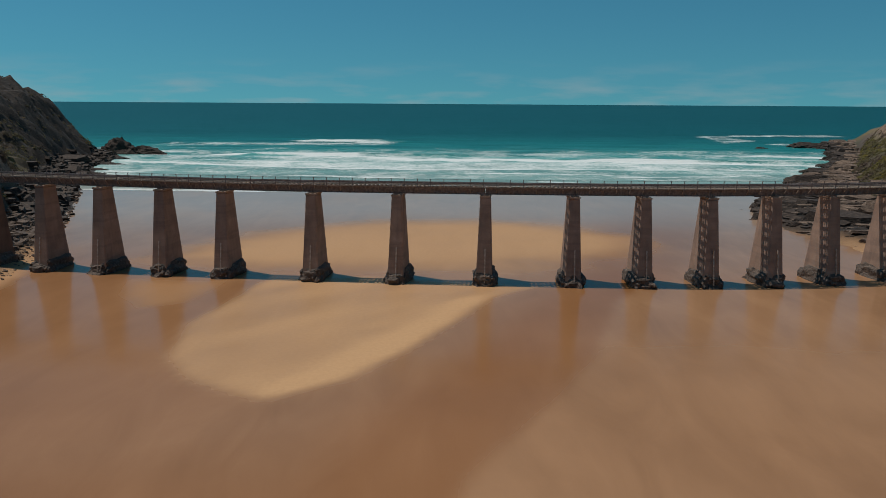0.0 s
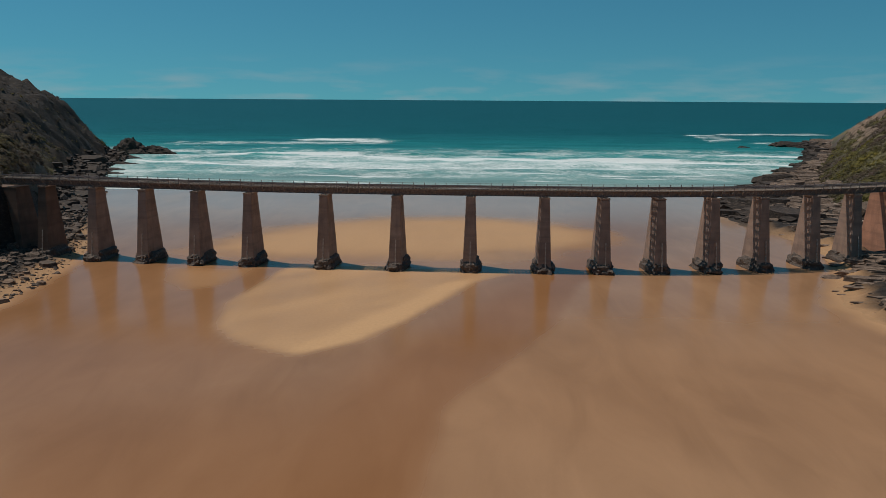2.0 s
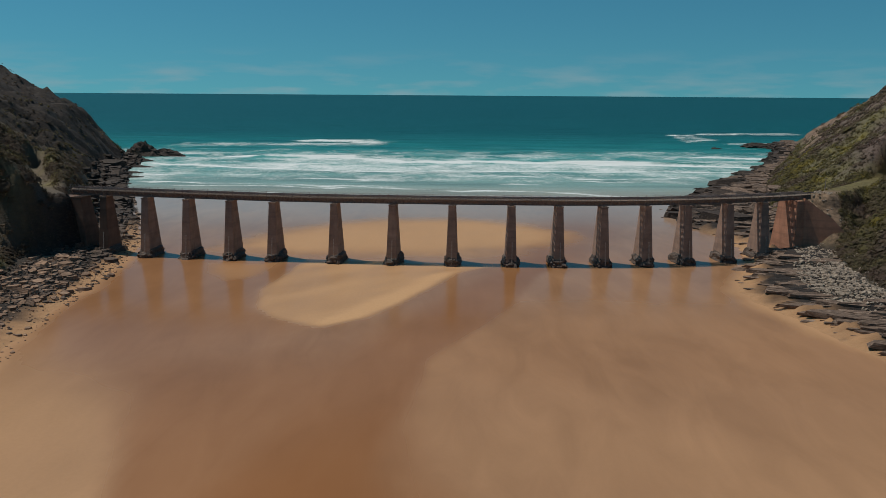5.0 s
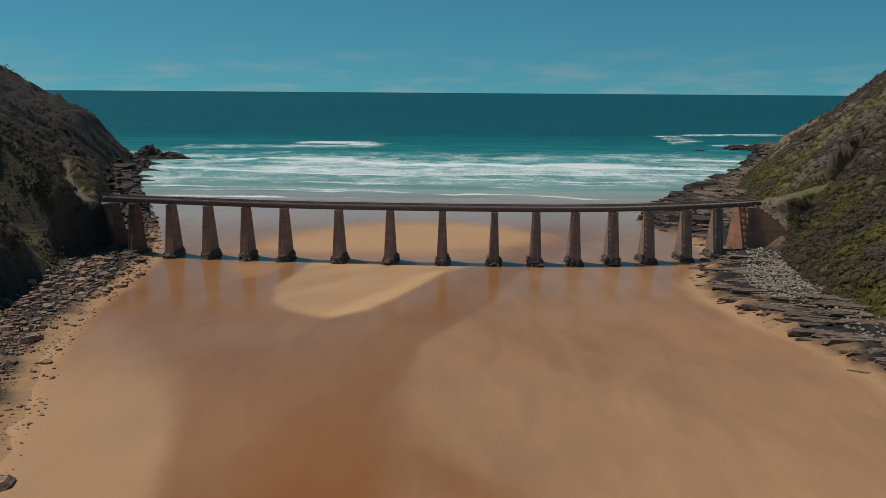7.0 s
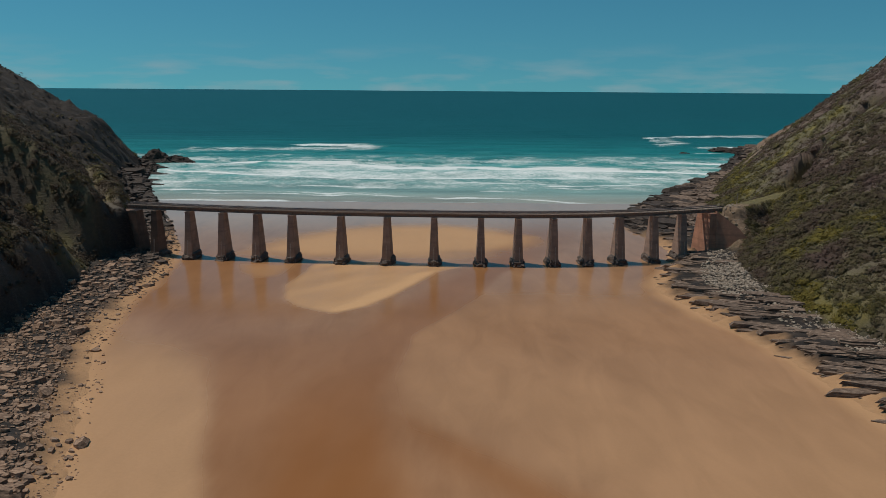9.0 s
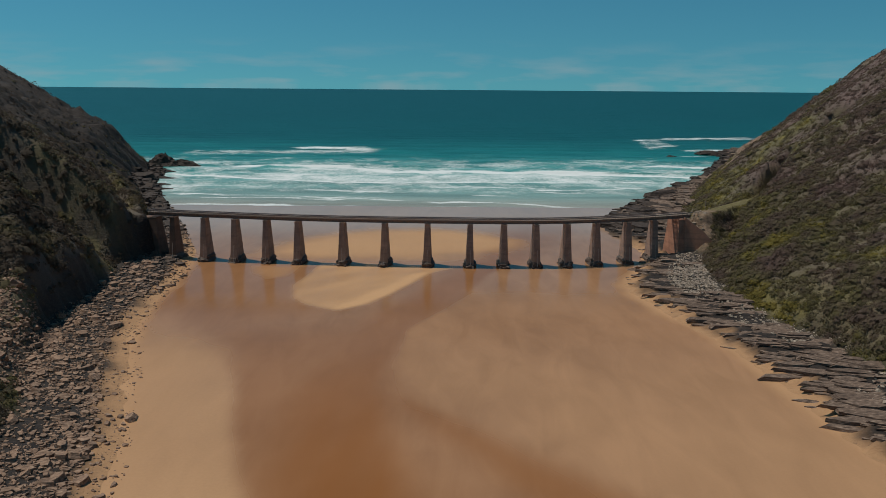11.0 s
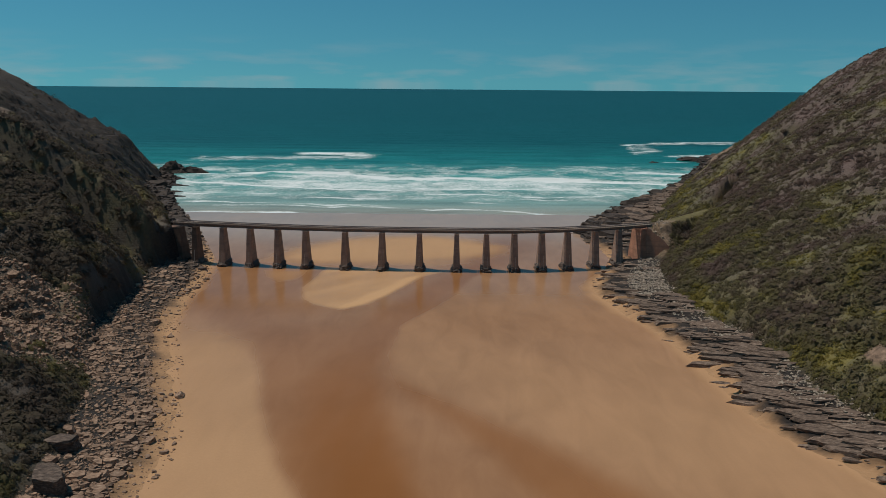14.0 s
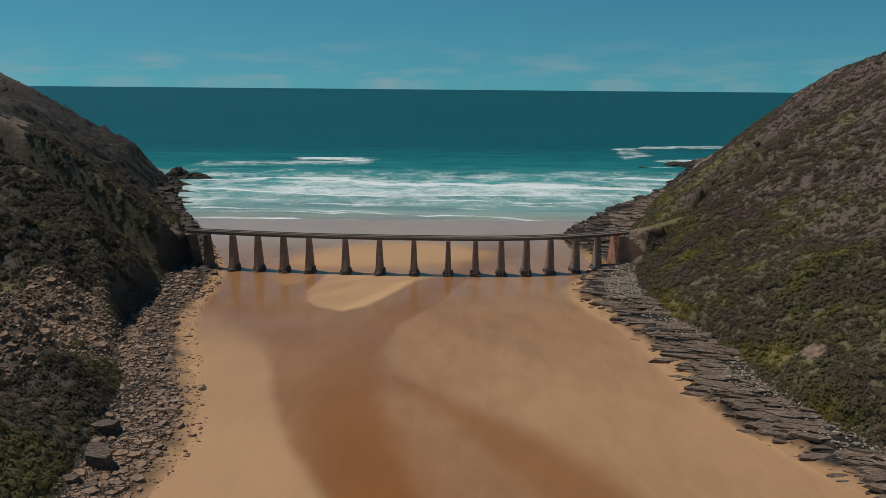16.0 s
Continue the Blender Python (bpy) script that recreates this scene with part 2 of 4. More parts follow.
def part(name, bm, material, parent, label=""):
    """Links a bmesh as one mesh object under a thing or a part."""
    me = bpy.data.meshes.new(name)
    bm.normal_update()
    bm.to_mesh(me)
    bm.free()
    me.materials.append(material)
    ob = new(name, me)
    ob.parent = parent
    if label:
        tagged(ob, label)
    return ob


def thing(name, label, category, m=None, group="", kind=""):
    ob = new(name)
    if m is not None:
        ob.matrix_world = m
    return tagged(ob, label, category, group, kind)


def add_box(bm, size, at=(0, 0, 0), turn=None):
    m = Matrix.Translation(at) @ (turn if turn is not None else Matrix.Identity(4)) @ Matrix.Diagonal((*size, 1))
    return bmesh.ops.create_cube(bm, size=1.0, matrix=m)["verts"]


def beam(bm, a, b, w, h):
    """A bar of width w and height h from a to b."""
    a, b = Vector(a), Vector(b)
    d = b - a
    q = d.to_track_quat("X", "Z").to_matrix().to_4x4()
    add_box(bm, (d.length, w, h), (a + b) / 2, q)


def grid_faces(nx, ny):
    i = np.arange((nx - 1) * (ny - 1))
    a = i // (nx - 1) * nx + i % (nx - 1)
    return np.stack([a, a + 1, a + nx + 1, a + nx], 1)


def hash2(i, j, seed):
    h = (i.astype(np.int64) * 374761393 + j.astype(np.int64) * 668265263 + seed * 974711) & 0x7FFFFFFF
    h = ((h ^ (h >> 13)) * 1274126177) & 0x7FFFFFFF
    return ((h ^ (h >> 16)) & 0xFFFF) / 65535.0


def vnoise(x, y, seed=0):
    """Smooth value noise, 0 to 1, on arrays."""
    i, j = np.floor(x), np.floor(y)
    u, v = x - i, y - j
    u, v = u * u * (3 - 2 * u), v * v * (3 - 2 * v)
    a, b, c, d = (hash2(i + p, j + q, seed) for p, q in ((0, 0), (1, 0), (0, 1), (1, 1)))
    return (a * (1 - u) + b * u) * (1 - v) + (c * (1 - u) + d * u) * v


def fbm(x, y, seed=0, octaves=4, gain=0.5):
    s, a, t = 0.0, 1.0, 0.0
    for k in range(octaves):
        s = s + a * vnoise(x * 2 ** k + 17.3 * k, y * 2 ** k - 9.1 * k, seed + k)
        t += a
        a *= gain
    return s / t


def step(a, b, x):
    t = np.clip((x - a) / (b - a), 0, 1)
    return t * t * (3 - 2 * t)


def near(line, x, y):
    """Distance from points to a bent line, and the place along it from 0 to 1."""
    best, where = np.full(np.shape(x), 1e9), np.zeros(np.shape(x))
    n = len(line) - 1
    for k in range(n):
        (ax, ay), (bx, by) = line[k], line[k + 1]
        dx, dy = bx - ax, by - ay
        t = np.clip(((x - ax) * dx + (y - ay) * dy) / (dx * dx + dy * dy), 0, 1)
        d = np.hypot(x - ax - t * dx, y - ay - t * dy)
        where = np.where(d < best, (k + t) / n, where)
        best = np.minimum(d, best)
    return best, where


def crest_of(line, x, y):
    """Distance from points to a crest, the crest's height there, and on which side they lie (negative: towards smaller y)."""
    d, t = near([p[:2] for p in line], x, y)
    k = np.linspace(0, 1, len(line))
    c = np.array(line, float)
    return d, np.interp(t, k, c[:, 2]), y - np.interp(t, k, c[:, 1])


# ---- the lie of the land ----
# along y: outer edge of the sand, lower edge of the scrub
SHORE_L = ((-260, 58, 74), (-60, 50, 62), (-35, 47, 64), (-18, 50, 68), (3, 58, 75), (29, 68, 89), (54, 77, 95), (85, 82, 98), (110, 84, 100), (140, 90, 103), (180, 106, 118), (230, 130, 143), (290, 158, 174), (350, 185, 198), (400, 196, 206), (430, 206, 218), (452, 238, 252), (520, 400, 410))
HILL_L = ((-260, 110, 35, 200, 92), (-60, 92, 24, 200, 88), (0, 95, 20, 208, 86), (30, 105, 20, 214, 84), (68, 121, 38, 216, 84), (90, 120, 19, 216, 76), (108, 138, 14, 218, 66), (145, 120, 20, 218, 72), (180, 150, 32, 225, 71), (230, 185, 35, 250, 74), (290, 213, 26, 262, 68), (350, 218, 37, 270, 63), (400, 231, 31, 276, 58), (430, 245, 31, 296, 56), (456, 262, 14, 320, 40), (520, 420, 8, 470, 20))
SHORE_R = ((-260, 130, 145), (-60, 112, 122), (-47, 104, 119), (-30, 97, 114), (-15, 89, 109), (9, 88, 103), (30, 87, 107), (55, 82, 99), (78, 75, 95), (101, 72, 96), (125, 83, 104), (150, 94, 112), (185, 88, 117), (213, 86, 123), (240, 100, 133), (262, 114, 141), (282, 125, 150), (300, 138, 158), (318, 147, 166), (345, 165, 180), (394, 197, 210), (450, 226, 238), (550, 270, 284), (618, 291, 310), (640, 420, 440))
HILL_R = ((-260, 160, 28, 280, 110), (-60, 150, 26, 270, 108), (0, 140, 24, 262, 104), (60, 143, 30, 255, 101), (110, 155, 36, 254, 102), (150, 165, 44, 256, 103), (200, 180, 46, 258, 100), (240, 187, 43, 258, 97), (270, 190, 35, 255, 90), (300, 198, 33, 250, 78), (330, 205, 30, 240, 57), (365, 215, 22, 240, 43), (400, 222, 20, 246, 32), (450, 248, 13, 272, 22), (560, 292, 8, 325, 17), (640, 450, 5, 470, 8))
# crests of the ribs that run down the dark hill: x, y, height
RIBS = (((-99, 117, 16.0), (-103, 119, 21), (-112, 121, 29.5), (-126, 124, 40), (-139, 126, 47.5), (-158, 130, 59), (-210, 138, 82)),
        ((-101, 101, 7.0), (-106, 94, 17), (-114, 86, 28), (-120, 82, 40), (-140, 88, 50), (-180, 100, 68)),
        ((-97, 62, 10), (-103, 59, 17), (-112, 58, 26), (-124, 56, 34), (-150, 52, 50), (-190, 46, 72)))
LEDGE_L = ((-103, 132), (-118, 150), (-136, 178), (-146, 196))
LEDGE_R = ((109, 147), (116, 153), (136, 174), (168, 205), (200, 225))
ROAD = ((-170, 128), (-184, 146), (-205, 185), (-224, 225), (-238, 265))
WATER_Y, SEA_FAR, SEA_RISE = 262.0, 4700.0, 38.0


def along(table, y, c):
    t = np.array(table)
    # a little smoothing between the stations
    return sum(np.interp(y + d, t[:, 0], t[:, c]) for d in (-9, 0, 9)) / 3


def sand_level(x, y):
    z = 0.12 * (fbm(x * 0.03, y * 0.03, 5) - 0.5)
    return z - 0.02 * np.maximum(0, y - WATER_Y + 6)


def bank(side, x, y):
    """Height of a bank and how much of it is bare rock, hill scrub or grass. side -1: the dark hill, 1: the green one."""
    s = x * side
    shore, hill = (SHORE_L, HILL_L) if side < 0 else (SHORE_R, HILL_R)
    wob = 5 * (fbm(y * 0.07, s * 0.03, 11 + side) - 0.5) + 2.5 * (fbm(y * 0.3, s * 0.2, 31 + side, 3) - 0.5)
    xs, xv = along(shore, y, 1) + wob, along(shore, y, 2) + wob + (9 * (fbm(y * 0.05, 0 * y, 77) - 0.5) if side > 0 else 0)
    xm, zm, xt, zt = (along(hill, y, c) for c in (1, 2, 3, 4))
    xm, xt = np.maximum(xm, xv + 4), np.maximum(xt, xv + 10)
    z0 = -2.4
    zs, zv = 0.3, (2.6 if side < 0 else 2.2)
    z = np.where(s < xs, zs + (s - xs) * 0.09, 0)
    seg = lambda a, b, za, zb: za + (zb - za) * np.clip((s - a) / np.maximum(b - a, 0.1), 0, 1)
    z = np.where((s >= xs) & (s < xv), seg(xs, xv, zs, zv), z)
    z = np.where((s >= xv) & (s < xm), seg(xv, xm, zv, zm), z)
    z = np.where((s >= xm) & (s < xt), seg(xm, xt, zm, zt), z)
    z = np.where(s >= xt, zt + (s - xt) * (0.22 + (0.3 * step(320, 380, y) if side < 0 else 0.0)), z)
    z = np.maximum(z, z0)
    up = step(0, 25, s - xv)
    # gullies and ribs down the slope
    rib = fbm(y * 0.035 + s * 0.012, s * 0.006, 41 + side, 4) - 0.5
    z = z + up * (rib * 13 + 5 * (fbm(x * 0.06, y * 0.06, 51, 4) - 0.5))
    if side < 0:
        z = z + step(4, 40, s - xv) * step(150, 90, s - xv) * np.where(y > 35, 5.0, 15.0) * (0.45 - np.abs(np.sin((y - 0.4 * (s - 100)) * 0.075 + 1.8 * fbm(x * 0.02, y * 0.02, 58))))
    # the canopy of the scrub
    z = z + step(1, 6, s - xv) * 1.7 * (fbm(x * 0.3, y * 0.3, 59, 3) - 0.4)
    z = z + step(-3, 3, s - xs) * (1.1 if side < 0 else 0.7) * (fbm(x * 0.25, y * 0.5, 61, 4) - 0.35)
    if side > 0:
        # upturned beds of shale: saw teeth that strike along the shore's cross line
        bed = (y + 0.2 * x) / 3.4 + 1.5 * fbm(x * 0.03, y * 0.08, 63) + 0.5 * fbm(x * 0.15, y * 0.15, 64)
        tooth = bed - np.floor(bed)
        shelf = step(-3, 2, s - xs + 7 * (fbm(x * 0.05, np.floor(bed) * 3.7, 65) - 0.5)) * step(3, -3, s - xv)
        z = z + shelf * (0.2 + 1.9 * np.where(tooth < 0.78, tooth / 0.78, (1 - tooth) / 0.22) * hash2(np.floor(bed), 0 * np.floor(bed), 62))
    # the far headlands and everything by the surf is bare rock
    top = 13.0 if side > 0 else 88.0
    sea_rock = step(225, 330, y) * step(top, top - 18, z - 8 * (fbm(x * 0.05, y * 0.05, 71) - 0.2))
    z = z + step(190, 240, y) * step(-4, 3, s - xs) * step(40, 12, s - xs) * (4.5 if side < 0 else 2.4) * (fbm(x * 0.1, y * 0.17, 66, 5) - 0.42)
    if side < 0:
        crag = np.abs(fbm((x + y) * 0.03, (x - y) * 0.11, 67, 5, 0.6) - 0.5) * 2
        z = z + step(215, 260, y) * step(2, 14, s - xs) * step(130, 70, s - xs) * 9 * (crag - 0.3)
    if side > 0:
        z = z + (np.maximum(z, 3.4) - z) * step(14, 6, np.hypot(x - 101, y - 127))
    if side < 0:
        # the ribs, steep on the side away from the sun
        for n, (crest, lit, dark) in enumerate(zip(RIBS, (3.0, 0.55, 0.6), (0.5, 2.2, 1.5))):
            d, t, q = crest_of(crest, x, y)
            rough = 4.0 * (fbm(x * 0.09, y * 0.09, 68 + n) - 0.5) + 1.6 * (fbm(x * 0.3, y * 0.3, 168 + n, 3) - 0.5)
            rise = t - np.where(q < 0, lit, dark) * np.maximum(d - 1.0, 0) + rough
            z = z + np.maximum(rise - z, 0) * step(xv - 2, xv + 5, s)
    else:
        # a thick front of bushes above the rocks
        z = z + 2.6 * step(1, 7, s - xv) * step(112, 80, y)
    # the railway's ledge into each hill
    d, _ = near(LEDGE_L if side < 0 else LEDGE_R, x, y)
    if side > 0:
        z = z + np.maximum(16.2 - 0.95 * np.maximum(d - 2.2, 0) - z, 0) * step(103, 109, s)
    z = z + (16.8 - z) * step(5.5, 2.4, d)
    rock = np.maximum(step(5, -2, s - xv + 4 * (fbm(x * 0.2, y * 0.2, 81) - 0.5)), sea_rock)
    return z, rock, s - xs, s - xv, d


def bare_rock(x, y, z):
    """How much the reddish rock shows through on the seaward shoulder of the green hill."""
    return step(0.44, 0.56, fbm(x * 0.05, y * 0.04, 99) + 0.16 * step(300, 390, y)) * step(262, 330, y) * step(12, 20, z)


def land():
    made = []
    for side, name, label in ((-1, "ground_dark_hill", "steep shaded scrub hillside above a rocky shore"), (1, "ground_green_hill", "steep green and brown scrub hillside above layered rocks")):
        fine = 1.3 if side < 0 else 0.75
        ys = np.concatenate([np.arange(-260, -70, 6.0), np.arange(-70, 150, fine), np.arange(150, 580, 2.2)])
        ss = np.concatenate([np.arange(40, 66, 2.6), np.arange(66, 132, 1.1), np.arange(132, 270, 2.2), np.geomspace(272, 900, 30)])
        x, y = np.meshgrid(ss * side, ys)
        z, rock, ds, dv, dl = bank(side, x, y)
        grass = np.zeros_like(z)
        rock = rock * (1 - (side > 0) * step(17, 9, np.hypot(x - 110, y - 143)) * step(3, 6, z))
        if side > 0:
            grass = 0.4 * step(40, 8, dv) * step(0.35, 0.6, fbm(x * 0.04, y * 0.04, 91)) * step(200, 120, y)
            grass = np.maximum(grass, step(5, 2.5, dl))
        else:
            grass = 0.3 * step(4, 1.5, dl) * fbm(x * 0.1, y * 0.1, 93)
            # dry grass whose lighter colour also paints in the sunlit look of the crests
            for crest in RIBS[:2]:
                grass = np.maximum(grass, 0.5 * step(7, 1, crest_of(crest, x, y)[0]) * step(0.3, 0.6, fbm(x * 0.12, y * 0.12, 94)))
        bare = step(4.2, 2.4, np.hypot(x - 119, (y + 1) * 0.8) + 3 * (fbm(x * 0.3, y * 0.3, 95) - 0.5)) if side > 0 else 0.7 * step(1.1, 0.7, np.hypot((y - 10) / 34, (x + 98) / 18) + 0.5 * (fbm(x * 0.1, y * 0.1, 96) - 0.5))
        if side > 0:
            bare = np.maximum(bare, 0.9 * bare_rock(x, y, z))
            bare = np.maximum(bare, 0.8 * step(16, 8, np.hypot(x - 110, y - 142)) * step(3, 6, z))
        if side < 0:
            bare = np.maximum(bare, 0.5 * step(4.5, 3.5, near(ROAD, x, y)[0]))
        f = grid_faces(len(ss), len(ys))
        if side < 0:
            f = f[:, ::-1]
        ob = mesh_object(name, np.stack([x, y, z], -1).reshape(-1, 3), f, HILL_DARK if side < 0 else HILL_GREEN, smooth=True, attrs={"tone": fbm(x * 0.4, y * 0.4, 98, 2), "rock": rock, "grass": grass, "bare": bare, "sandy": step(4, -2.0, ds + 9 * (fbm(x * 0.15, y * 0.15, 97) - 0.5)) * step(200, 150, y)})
        made.append(tagged(ob, label, "hillside", kind="structure"))
    return made


GROUND_L, GROUND_R = land()

CHANNEL = ((60, 215), (38, 160), (26, 123), (11, 96), (-1, 66), (-9, 41), (-12, 12), (-6, -18), (4, -50), (14, -90), (20, -260))
BRANCH = ((-4, 10), (2, 1), (15, -14), (30, -31), (43, -48), (64, -82), (90, -160))
PATCH = ((-60, 124), (-57, 114), (-51, 107), (-46, 110), (-43, 124))
BAR = ((-36, 126), (-38, 113), (-40, 98), (-37, 86), (-31, 77), (-21, 71), (-13, 78), (-5, 94), (4, 113), (14, 122), (-20, 128))
LOBE = ((30, 124), (24, 113), (15, 85), (6, 66), (0, 53), (-3, 28), (1, 4), (17, -8), (31, -24), (43, -41), (51, -54), (74, -110), (84, -270), (220, -270), (220, 128))
BANK = ((-92, 92), (-74, 74), (-58, 60), (-43, 40), (-36, 20), (-31, 3), (-20, -30), (-8, -55), (4, -95), (8, -270), (-220, -270), (-220, 92))
TONGUE = ((-4, 25), (3, 4), (18, -15), (28, -39), (40, -62), (60, -120), (22, -120), (12, -60), (5, -39), (-1, -11))
FAR_BAR = ((-66, 140), (-52, 172), (-24, 195), (8, 197), (34, 186), (44, 172), (42, 154), (22, 140), (2, 134), (-40, 131))


def inside(poly, x, y):
    """Distance into a closed shape, negative outside."""
    d, _ = near((*poly, poly[0]), x, y)
    hit = np.zeros(np.shape(x), bool)
    for (ax, ay), (bx, by) in zip(poly, (*poly[1:], poly[0])):
        if ay != by:
            hit ^= ((ay > y) != (by > y)) & (x < (bx - ax) * (y - ay) / (by - ay) + ax)
    return np.where(hit, d, -d)


def sand():
    xs, ys = np.arange(-190, 190.1, 1.4), np.concatenate([np.arange(-260, -60, 4.0), np.arange(-60, 330.1, 1.4)])
    x, y = np.meshgrid(xs, ys)
    z = sand_level(x, y)
    wx, wy = x + 5 * (fbm(x * 0.035, y * 0.035, 3) - 0.5), y + 6 * (fbm(x * 0.035, y * 0.035, 4) - 0.5)
    d, t = near(CHANNEL, wx, wy)
    width = np.interp(t, (0, 0.2, 0.3, 0.5, 0.7, 1.0), (18, 10, 10, 15, 21, 28))
    deep = step(1.5, 0.15, d / width)
    streak = fbm((x - y * 0.15) * 0.12, y * 0.018, 14, 4)
    deep = np.clip(deep * (0.75 + 0.5 * streak) * np.interp(y, (-60, 0, 40, 120), (1.0, 0.86, 0.62, 0.75)), 0, 1)
    bar, lobe, left, behind = (inside(p, wx, wy) for p in (BAR, LOBE, BANK, FAR_BAR))
    # the stream is deepest against the edge of the sand lobe
    deep = np.maximum(deep, 0.62 * step(30, 3, -lobe) * step(36, 55, y) * step(126, 108, y) * (0.7 + 0.5 * streak))
    d2, t2 = near(BRANCH, wx, wy)
    branch = step(1.5, 0.2, d2 / np.interp(t2, (0, 1), (7, 15)))
    rim = np.exp(-((bar - 3.5) / 3.0) ** 2) * step(-30, -15, x) * (1 - step(112, 120, y))
    bar_m = 0.6 * step(-4, 4, inside(PATCH, wx, wy)) + step(-0.6, 2.0, bar) * (0.42 + 0.6 * (fbm((x + y) * 0.05, (x - y) * 0.12, 15) - 0.15)) + 0.5 * rim
    soft = step(42, 12, y)
    edge = step(0, 1, (lobe + 1.0 + 5 * soft) / (2.6 + 14 * soft))
    lobe_m = edge * (0.16 + 0.14 * step(2, 30, lobe) + 0.35 * (fbm(x * 0.025, y * 0.02, 16) - 0.45)) * step(126, 112, y) * np.interp(y, (-25, 35), (1.0, 0.2))
    left_edge = step(0, 1, (left + 1.5 + 4 * step(15, 50, y)) / (5 + 14 * step(15, 50, y)))
    left_m = left_edge * (0.35 + 0.4 * fbm(x * 0.03, y * 0.03, 17)) * step(95, 30, wy) * np.interp(y, (0, 40), (1.0, 0.6))
    far_m = step(-9, 14, behind + 9 * (fbm(x * 0.07, y * 0.11, 23) - 0.5)) * (0.7 + 0.5 * fbm(x * 0.03, y * 0.06, 20))
    far_m = np.clip(far_m, 0, 1)
    deep = np.maximum(deep, 0.7 * branch * (1 - 0.5 * step(3, 9, lobe)))
    deep = np.maximum(deep, 0.5 * (1 - left_edge) * (1 - edge) * step(80, 40, y))
    tongue = step(-3, 6, inside(TONGUE, wx, wy))
    deep = deep * (1 - 0.62 * tongue)
    pool = 0.45 * step(62, 20, np.hypot(wx + 60, (wy - 95) * 0.8)) * (1 - step(-2, 3, bar))
    deep = np.maximum(deep, pool)
    deep = deep * (1 - step(-1, 3, bar)) * (1 - 0.85 * edge * (1 - branch)) * (1 - 0.85 * left_edge) * (1 - 0.9 * far_m)
    edge_l, edge_r = -along(SHORE_L, y, 1), along(SHORE_R, y, 1)
    margin = np.minimum(x - edge_l, edge_r - x) + 6 * (fbm(x * 0.08, y * 0.08, 6) - 0.5)
    mg = step(9, 2, margin) * step(150, 120, y)
    pale = np.clip(np.maximum.reduce([bar_m, lobe_m, left_m, far_m * 0.72, 0.6 * mg]), 0, 1)
    deep = deep * (1 - 0.9 * mg)
    wet = np.clip(1.0 - 0.85 * np.maximum.reduce([bar_m, left_m, far_m, mg]) - 0.6 * edge * step(110, 60, y), 0.04, 1)
    wet = wet * (0.8 + 0.4 * fbm(x * 0.05, y * 0.03, 18))
    pale = np.clip(pale + 0.12 * (fbm(x * 0.018, y * 0.05, 19) - 0.5), 0, 1)
    shallow = step(160, 222, y + 14 * (fbm(x * 0.02, y * 0.02, 8) - 0.5)) * 0.45 * (1 - far_m)
    ob = mesh_object("ground_sand", np.stack([x, y, z], -1).reshape(-1, 3), grid_faces(len(xs), len(ys)), SAND, smooth=True, attrs={"deep": deep, "pale": pale, "wet": wet, "shallow": shallow})
    return tagged(ob, "wet orange river sand with tea-brown shallow water", "sand", kind="structure")


